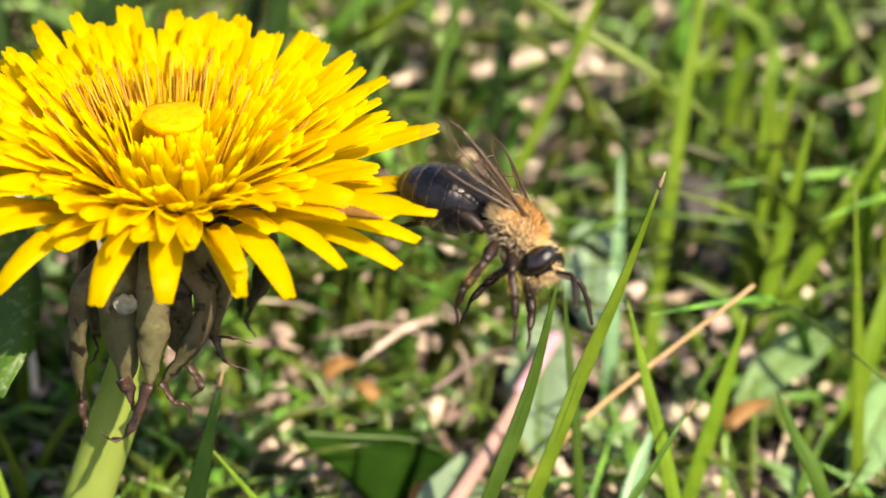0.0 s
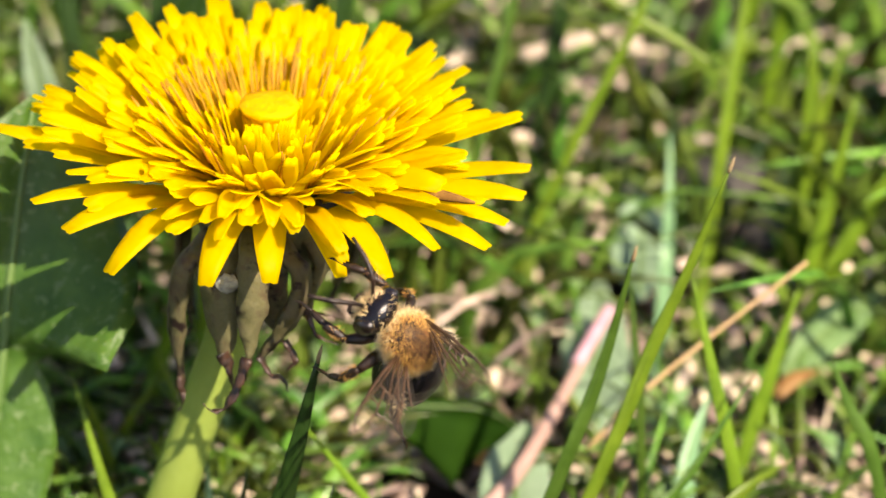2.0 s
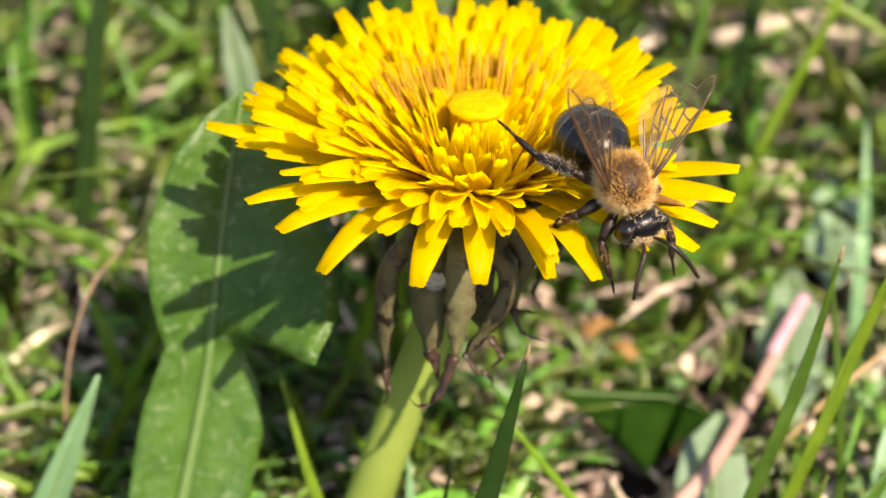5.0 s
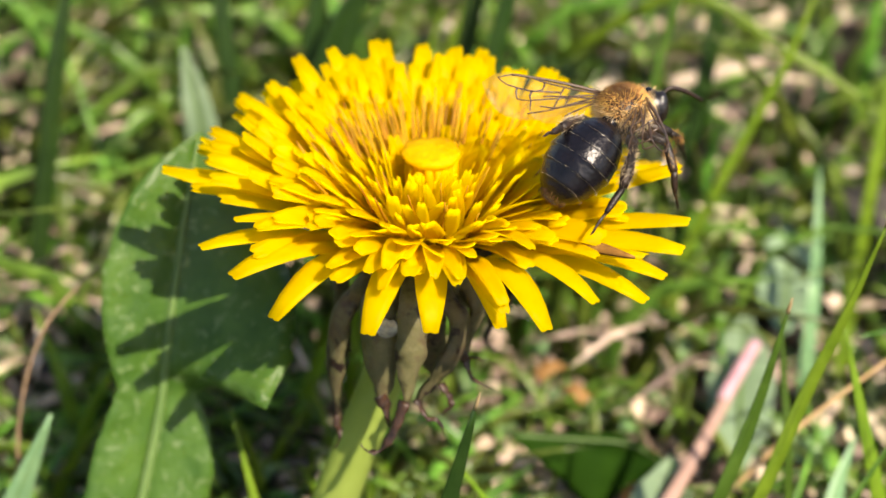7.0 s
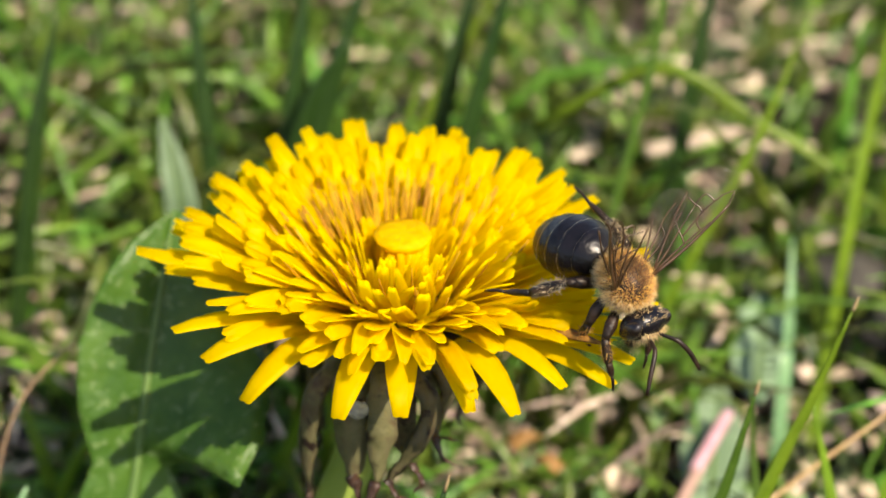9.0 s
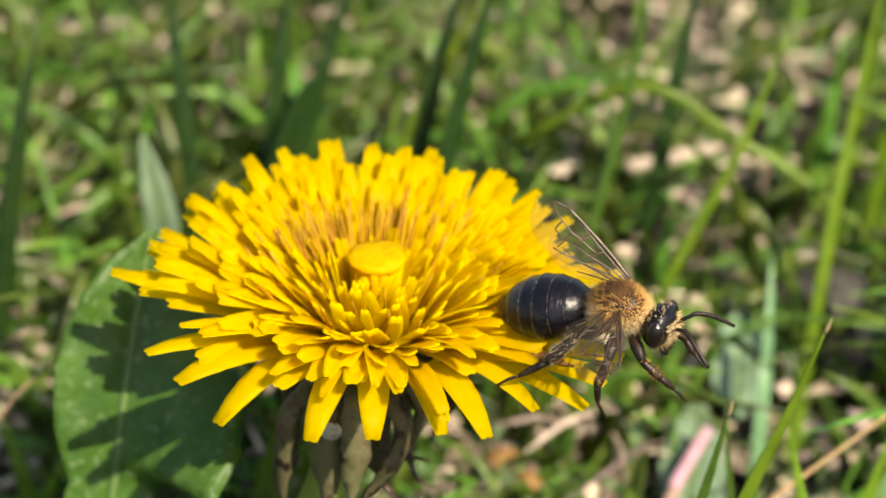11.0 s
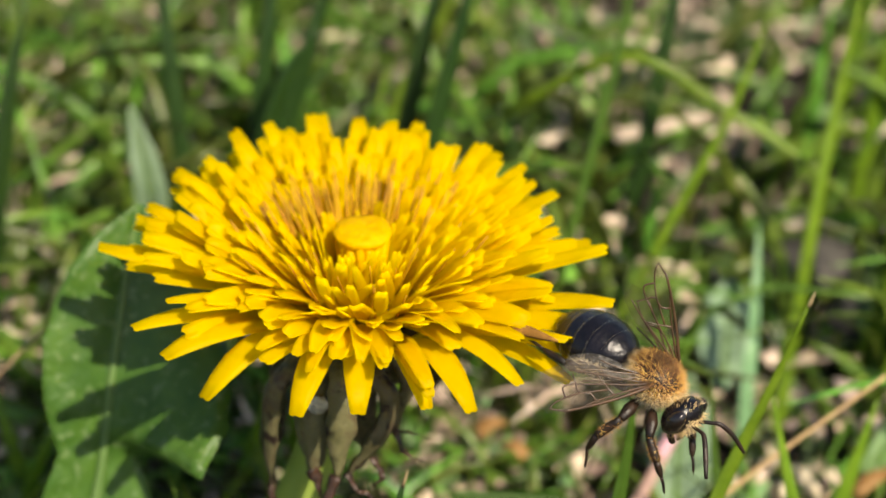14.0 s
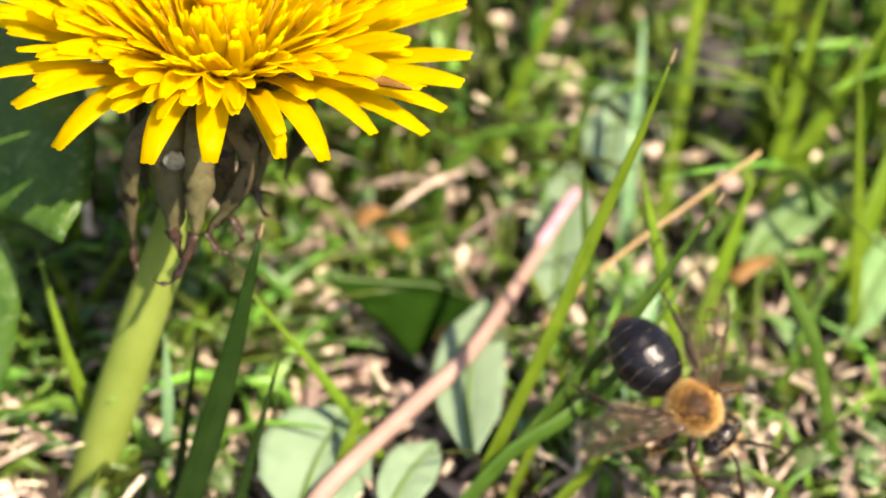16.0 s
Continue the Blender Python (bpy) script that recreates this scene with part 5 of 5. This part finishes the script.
    walk(BEE_LIMBS["left_middle"], [
        (0, mm(2.0, 1.0, -1.2, 0, -0, 0)),
        (0.5, mm(2.0, 1.0, -1.2, 0, -0, 0)),
        (1, mm(2.0, 1.0, -1.2, 0, -0, 0)),
        (1.5, mm(2.0, 1.0, -1.2, 0, -0, 0)),
        (2, mm(2.0, 1.0, -1.2, 0, -0, 0)),
        (2.5, mm(2.0, 1.0, -1.2, 0, -0, 0)),
        (3, mm(2.0, 1.0, -1.2, 0, -0, 0)),
        (3.5, mm(2.0, 1.0, -1.2, 0, -0, 0)),
        (4, mm(2.0, 1.0, -1.2, 0, -0, 0)),
        (4.83, mm(2.0, 1.0, -1.2, 0, -0, 0)),
        (5.67, mm(2.0, 1.0, -1.2, 0, -0, 0)),
        (6.5, mm(2.0, 1.0, -1.2, 0, -0, 0)),
        (7, mm(2.0, 1.0, -1.2, 0, -0, 0)),
        (7.5, mm(2.0, 1.0, -1.2, 0, -0, 0)),
        (8, mm(2.0, 1.0, -1.2, 0, -0, 0)),
        (8.83, mm(2.0, 1.0, -1.2, 0, -0, 0)),
        (9.67, mm(2.0, 1.0, -1.2, 0, -0, 0)),
        (10.5, mm(2.0, 1.0, -1.2, 0, -0, 0)),
        (11, mm(2.0, 1.0, -1.2, 0, -0, 0)),
        (11.5, mm(2.0, 1.0, -1.2, 0, -0, 0)),
        (12, mm(2.0, 1.0, -1.2, 0, -0, 0)),
        (12.5, mm(2.0, 1.0, -1.2, 0, -0, 0)),
        (13, mm(2.0, 1.0, -1.2, 0, -0, 0)),
        (13.5, mm(2.0, 1.0, -1.2, 0, -0, 0)),
        (14, mm(2.0, 1.0, -1.2, 0, -0, 0)),
        (14.5, mm(2.0, 1.0, -1.2, 0, -0, 0)),
        (15, mm(2.0, 1.0, -1.2, 0, -0, 0)),
        (15.25, mm(2.0, 1.0, -1.2, 35, -13, -10)),
        (15.5, mm(2.0, 1.0, -1.2, 73, -18, -27)),
        (16, mm(2.0, 1.0, -1.2, 67, -32, -48)),
    ])
    walk(BEE_LIMBS["left_hind"], [
        (0, mm(0.9, 1.0, -1.1, 0, -0, 0)),
        (0.5, mm(0.9, 1.0, -1.1, 0, -0, 0)),
        (1, mm(0.9, 1.0, -1.1, 0, -0, 0)),
        (1.5, mm(0.9, 1.0, -1.1, 0, -0, 0)),
        (2, mm(0.9, 1.0, -1.1, 0, -0, 0)),
        (2.5, mm(0.9, 1.0, -1.1, 0, -0, 0)),
        (3, mm(0.9, 1.0, -1.1, 0, -0, 0)),
        (3.5, mm(0.9, 1.0, -1.1, 2, -32, -21)),
        (4, mm(0.9, 1.0, -1.1, -34, -71, 12)),
        (4.83, mm(0.9, 1.0, -1.1, -15, -48, -1)),
        (5.67, mm(0.9, 1.0, -1.1, -7, -24, -2)),
        (6.5, mm(0.9, 1.0, -1.1, 0, -0, 0)),
        (7, mm(0.9, 1.0, -1.1, 15, 36, 24)),
        (7.5, mm(0.9, 1.0, -1.1, 0, -0, 0)),
        (8, mm(0.9, 1.0, -1.1, 0, -0, 0)),
        (8.83, mm(0.9, 1.0, -1.1, 1, 6, 3)),
        (9.67, mm(0.9, 1.0, -1.1, 2, 12, 7)),
        (10.5, mm(0.9, 1.0, -1.1, 4, 18, 11)),
        (11, mm(0.9, 1.0, -1.1, 0, -0, 0)),
        (11.5, mm(0.9, 1.0, -1.1, 0, -0, 0)),
        (12, mm(0.9, 1.0, -1.1, 0, -0, 0)),
        (12.5, mm(0.9, 1.0, -1.1, 2, 23, 31)),
        (13, mm(0.9, 1.0, -1.1, 0, -0, 0)),
        (13.5, mm(0.9, 1.0, -1.1, 0, -0, 0)),
        (14, mm(0.9, 1.0, -1.1, 0, -0, 0)),
        (14.5, mm(0.9, 1.0, -1.1, 16, 37, 18)),
        (15, mm(0.9, 1.0, -1.1, -1, 10, 14)),
        (15.5, mm(0.9, 1.0, -1.1, 14, 8, -32)),
        (16, mm(0.9, 1.0, -1.1, 14, 29, -9)),
    ])
    walk(BEE_LIMBS["right_forewing"], [
        (0, mm(2.3, -1.4, 1.2, 68, -171, 30)),
        (0.25, mm(2.3, -1.4, 1.2, -18, -148, 71)),
        (0.5, mm(2.3, -1.4, 1.2, -180, -29, -58)),
        (0.75, mm(2.3, -1.4, 1.2, -17, -166, 70)),
        (1, mm(2.3, -1.4, 1.2, 36, 157, 34)),
        (1.25, mm(2.3, -1.4, 1.2, 52, -164, 18)),
        (1.5, mm(2.3, -1.4, 1.2, 80, -138, -22)),
        (2, mm(2.3, -1.4, 1.2, 71, -110, -54)),
        (2.5, mm(2.3, -1.4, 1.2, 64, -134, -22)),
        (3, mm(2.3, -1.4, 1.2, 50, -152, -18)),
        (3.5, mm(2.3, -1.4, 1.2, 41, -165, -16)),
        (4, mm(2.3, -1.4, 1.2, 22, -129, -9)),
        (4.83, mm(2.3, -1.4, 1.2, -13, -136, 19)),
        (5.67, mm(2.3, -1.4, 1.2, -36, -149, 38)),
        (6.5, mm(2.3, -1.4, 1.2, -23, -165, 52)),
        (7, mm(2.3, -1.4, 1.2, 17, 170, 38)),
        (7.5, mm(2.3, -1.4, 1.2, -41, -155, 68)),
        (7.75, mm(2.3, -1.4, 1.2, -61, -121, 60)),
        (8, mm(2.3, -1.4, 1.2, 69, -95, -67)),
        (8.83, mm(2.3, -1.4, 1.2, -50, -113, 40)),
        (9.67, mm(2.3, -1.4, 1.2, -61, -138, 47)),
        (10.5, mm(2.3, -1.4, 1.2, 15, -163, 51)),
        (11, mm(2.3, -1.4, 1.2, 178, -8, -68)),
        (11.5, mm(2.3, -1.4, 1.2, 136, -24, -109)),
        (12, mm(2.3, -1.4, 1.2, 174, -1, -91)),
        (12.5, mm(2.3, -1.4, 1.2, 138, -25, -106)),
        (13, mm(2.3, -1.4, 1.2, 158, -16, -96)),
        (13.5, mm(2.3, -1.4, 1.2, 147, -16, -81)),
        (14, mm(2.3, -1.4, 1.2, -21, 166, 70)),
        (14.5, mm(2.3, -1.4, 1.2, -13, 164, 60)),
        (14.75, mm(2.3, -1.4, 1.2, 0, -140, 55)),
        (15, mm(2.3, -1.4, 1.2, 21, -84, 26)),
        (15.25, mm(2.3, -1.4, 1.2, 15, -126, 24)),
        (15.5, mm(2.3, -1.4, 1.2, -2, 166, 59)),
        (16, mm(2.3, -1.4, 1.2, -2, 166, 59)),
    ])
    walk(BEE_LIMBS["right_hindwing"], [
        (0, mm(1.5, -1.3, 1.1, 69, -175, 23)),
        (0.25, mm(1.5, -1.3, 1.1, -6, -156, 60)),
        (0.5, mm(1.5, -1.3, 1.1, -146, -30, -76)),
        (0.75, mm(1.5, -1.3, 1.1, -8, -171, 61)),
        (1, mm(1.5, -1.3, 1.1, 57, 159, 26)),
        (1.25, mm(1.5, -1.3, 1.1, 53, -170, 12)),
        (1.5, mm(1.5, -1.3, 1.1, 70, -148, -16)),
        (2, mm(1.5, -1.3, 1.1, 47, -122, -30)),
        (2.5, mm(1.5, -1.3, 1.1, 52, -145, -16)),
        (3, mm(1.5, -1.3, 1.1, 38, -160, -14)),
        (3.5, mm(1.5, -1.3, 1.1, 38, -171, -13)),
        (4, mm(1.5, -1.3, 1.1, 19, -141, -7)),
        (4.83, mm(1.5, -1.3, 1.1, -10, -148, 13)),
        (5.67, mm(1.5, -1.3, 1.1, -31, -158, 29)),
        (6.5, mm(1.5, -1.3, 1.1, -29, -170, 41)),
        (7, mm(1.5, -1.3, 1.1, 3, 169, 30)),
        (7.5, mm(1.5, -1.3, 1.1, -55, -161, 54)),
        (8, mm(1.5, -1.3, 1.1, 20, -109, -15)),
        (8.83, mm(1.5, -1.3, 1.1, -29, -125, 22)),
        (9.67, mm(1.5, -1.3, 1.1, -46, -146, 34)),
        (10.5, mm(1.5, -1.3, 1.1, 0, -168, 40)),
        (11, mm(1.5, -1.3, 1.1, 163, -5, -84)),
        (11.5, mm(1.5, -1.3, 1.1, 121, -19, -124)),
        (12, mm(1.5, -1.3, 1.1, 163, 1, -106)),
        (12.5, mm(1.5, -1.3, 1.1, -41, -160, 58)),
        (13, mm(1.5, -1.3, 1.1, -29, -167, 68)),
        (13.5, mm(1.5, -1.3, 1.1, 143, -13, -98)),
        (14, mm(1.5, -1.3, 1.1, -28, 165, 56)),
        (14.5, mm(1.5, -1.3, 1.1, -17, 164, 48)),
        (14.75, mm(1.5, -1.3, 1.1, 9, -146, 40)),
        (15, mm(1.5, -1.3, 1.1, 62, -101, -15)),
        (15.25, mm(1.5, -1.3, 1.1, 21, -136, 17)),
        (15.5, mm(1.5, -1.3, 1.1, -5, 166, 47)),
        (16, mm(1.5, -1.3, 1.1, -5, 166, 47)),
    ])
    walk(BEE_LIMBS["right_front"], [
        (0, mm(3.2, -0.9, -1.0, 0, -0, 0)),
        (0.5, mm(3.2, -0.9, -1.0, 11, -45, 38)),
        (1, mm(3.2, -0.9, -1.0, 0, -0, 0)),
        (1.5, mm(3.2, -0.9, -1.0, 0, -0, 0)),
        (2, mm(3.2, -0.9, -1.0, 0, -0, 0)),
        (2.5, mm(3.2, -0.9, -1.0, 0, -0, 0)),
        (3, mm(3.2, -0.9, -1.0, 0, -0, 0)),
        (3.5, mm(3.2, -0.9, -1.0, 0, -0, 0)),
        (4, mm(3.2, -0.9, -1.0, 0, -0, 0)),
        (4.83, mm(3.2, -0.9, -1.0, 0, -0, 0)),
        (5.67, mm(3.2, -0.9, -1.0, 0, -0, 0)),
        (6.5, mm(3.2, -0.9, -1.0, 0, -0, 0)),
        (7, mm(3.2, -0.9, -1.0, 0, -0, 0)),
        (7.5, mm(3.2, -0.9, -1.0, 0, -0, 0)),
        (8, mm(3.2, -0.9, -1.0, 0, -0, 0)),
        (8.83, mm(3.2, -0.9, -1.0, 0, -0, 0)),
        (9.67, mm(3.2, -0.9, -1.0, 0, -0, 0)),
        (10.5, mm(3.2, -0.9, -1.0, 0, -0, 0)),
        (11, mm(3.2, -0.9, -1.0, 0, -0, 0)),
        (11.5, mm(3.2, -0.9, -1.0, 0, -0, 0)),
        (12, mm(3.2, -0.9, -1.0, 0, -0, 0)),
        (12.5, mm(3.2, -0.9, -1.0, 0, -0, 0)),
        (13, mm(3.2, -0.9, -1.0, 10, -12, 16)),
        (13.5, mm(3.2, -0.9, -1.0, 0, -0, 0)),
        (14, mm(3.2, -0.9, -1.0, 0, -0, 0)),
        (14.5, mm(3.2, -0.9, -1.0, 0, -0, 0)),
        (15, mm(3.2, -0.9, -1.0, 0, -0, 0)),
        (15.5, mm(3.2, -0.9, -1.0, 8, 42, 0)),
        (16, mm(3.2, -0.9, -1.0, -10, -11, -9)),
    ])
    walk(BEE_LIMBS["right_middle"], [
        (0, mm(2.0, -1.0, -1.2, 27, -17, 5)),
        (0.5, mm(2.0, -1.0, -1.2, 0, -0, 0)),
        (1, mm(2.0, -1.0, -1.2, 0, -0, 0)),
        (1.5, mm(2.0, -1.0, -1.2, 0, -0, 0)),
        (2, mm(2.0, -1.0, -1.2, 0, -0, 0)),
        (2.5, mm(2.0, -1.0, -1.2, 0, -0, 0)),
        (3, mm(2.0, -1.0, -1.2, 0, -0, 0)),
        (3.5, mm(2.0, -1.0, -1.2, 0, -0, 0)),
        (4, mm(2.0, -1.0, -1.2, 0, -0, 0)),
        (4.83, mm(2.0, -1.0, -1.2, 0, -0, 0)),
        (5.67, mm(2.0, -1.0, -1.2, 0, -0, 0)),
        (6.5, mm(2.0, -1.0, -1.2, 0, -0, 0)),
        (7, mm(2.0, -1.0, -1.2, 0, -0, 0)),
        (7.5, mm(2.0, -1.0, -1.2, -48, -18, 18)),
        (7.75, mm(2.0, -1.0, -1.2, 4, -29, 14)),
        (8, mm(2.0, -1.0, -1.2, 61, -33, 1)),
        (8.83, mm(2.0, -1.0, -1.2, 39, -22, 5)),
        (9.67, mm(2.0, -1.0, -1.2, 19, -11, 4)),
        (10.5, mm(2.0, -1.0, -1.2, 0, -0, 0)),
        (11, mm(2.0, -1.0, -1.2, 0, -0, 0)),
        (11.5, mm(2.0, -1.0, -1.2, 0, -0, 0)),
        (12, mm(2.0, -1.0, -1.2, 0, -0, 0)),
        (12.5, mm(2.0, -1.0, -1.2, 28, -26, 7)),
        (13, mm(2.0, -1.0, -1.2, 0, -0, 0)),
        (13.5, mm(2.0, -1.0, -1.2, 0, -0, 0)),
        (14, mm(2.0, -1.0, -1.2, 0, -0, 0)),
        (14.5, mm(2.0, -1.0, -1.2, 0, -0, 0)),
        (15, mm(2.0, -1.0, -1.2, 0, -0, 0)),
        (15.5, mm(2.0, -1.0, -1.2, 0, -0, 0)),
        (16, mm(2.0, -1.0, -1.2, 0, -0, 0)),
    ])
    walk(BEE_LIMBS["right_hind"], [
        (0, mm(0.9, -1.0, -1.1, 22, -4, -37)),
        (0.5, mm(0.9, -1.0, -1.1, 0, -0, 0)),
        (1, mm(0.9, -1.0, -1.1, 0, -0, 0)),
        (1.5, mm(0.9, -1.0, -1.1, -13, 22, 17)),
        (2, mm(0.9, -1.0, -1.1, 0, -0, 0)),
        (2.5, mm(0.9, -1.0, -1.1, 0, -0, 0)),
        (3, mm(0.9, -1.0, -1.1, 0, -0, 0)),
        (3.5, mm(0.9, -1.0, -1.1, 0, -0, 0)),
        (4, mm(0.9, -1.0, -1.1, -16, 31, 21)),
        (4.83, mm(0.9, -1.0, -1.1, -12, 20, 14)),
        (5.67, mm(0.9, -1.0, -1.1, -6, 10, 8)),
        (6.5, mm(0.9, -1.0, -1.1, 0, -0, 0)),
        (7, mm(0.9, -1.0, -1.1, 13, -11, -16)),
        (7.5, mm(0.9, -1.0, -1.1, -12, 8, 24)),
        (8, mm(0.9, -1.0, -1.1, -6, -36, 27)),
        (8.83, mm(0.9, -1.0, -1.1, -4, -26, 22)),
        (9.67, mm(0.9, -1.0, -1.1, -4, -16, 18)),
        (10.5, mm(0.9, -1.0, -1.1, -4, -7, 13)),
        (11, mm(0.9, -1.0, -1.1, -9, 0, 20)),
        (11.5, mm(0.9, -1.0, -1.1, 0, -0, 0)),
        (12, mm(0.9, -1.0, -1.1, 0, -0, 0)),
        (12.5, mm(0.9, -1.0, -1.1, 2, 5, -10)),
        (13, mm(0.9, -1.0, -1.1, 0, -0, 0)),
        (13.5, mm(0.9, -1.0, -1.1, 0, -0, 0)),
        (14, mm(0.9, -1.0, -1.1, -1, 10, -8)),
        (14.5, mm(0.9, -1.0, -1.1, 0, -0, 0)),
        (15, mm(0.9, -1.0, -1.1, 16, -24, -12)),
        (15.5, mm(0.9, -1.0, -1.1, 0, -0, 0)),
        (16, mm(0.9, -1.0, -1.1, 0, -0, 0)),
    ])
    # } bee
    # the blade that the bee pulls aside and then rides down
    foot = (13.5, 6, 0)
    rest = Vector((24.8, 12.0, 37.1)) - Vector(foot)
    rows = []
    for t, x, y, z in ((0, 24.8, 12, 37.1), (13.5, 24.8, 12, 37.1), (14, 19, 12, 38), (14.5, 17, 11, 38.5), (15, 29, 13, 33), (15.5, 32, 13, 30), (16, 34, 13, 28)):
        turn = rest.rotation_difference(Vector((x, y, z)) - Vector(foot))
        rows.append((t, Matrix.LocRotScale(Vector(foot) * MM, turn, None)))
    walk(SPRUNG, rows)


motions()
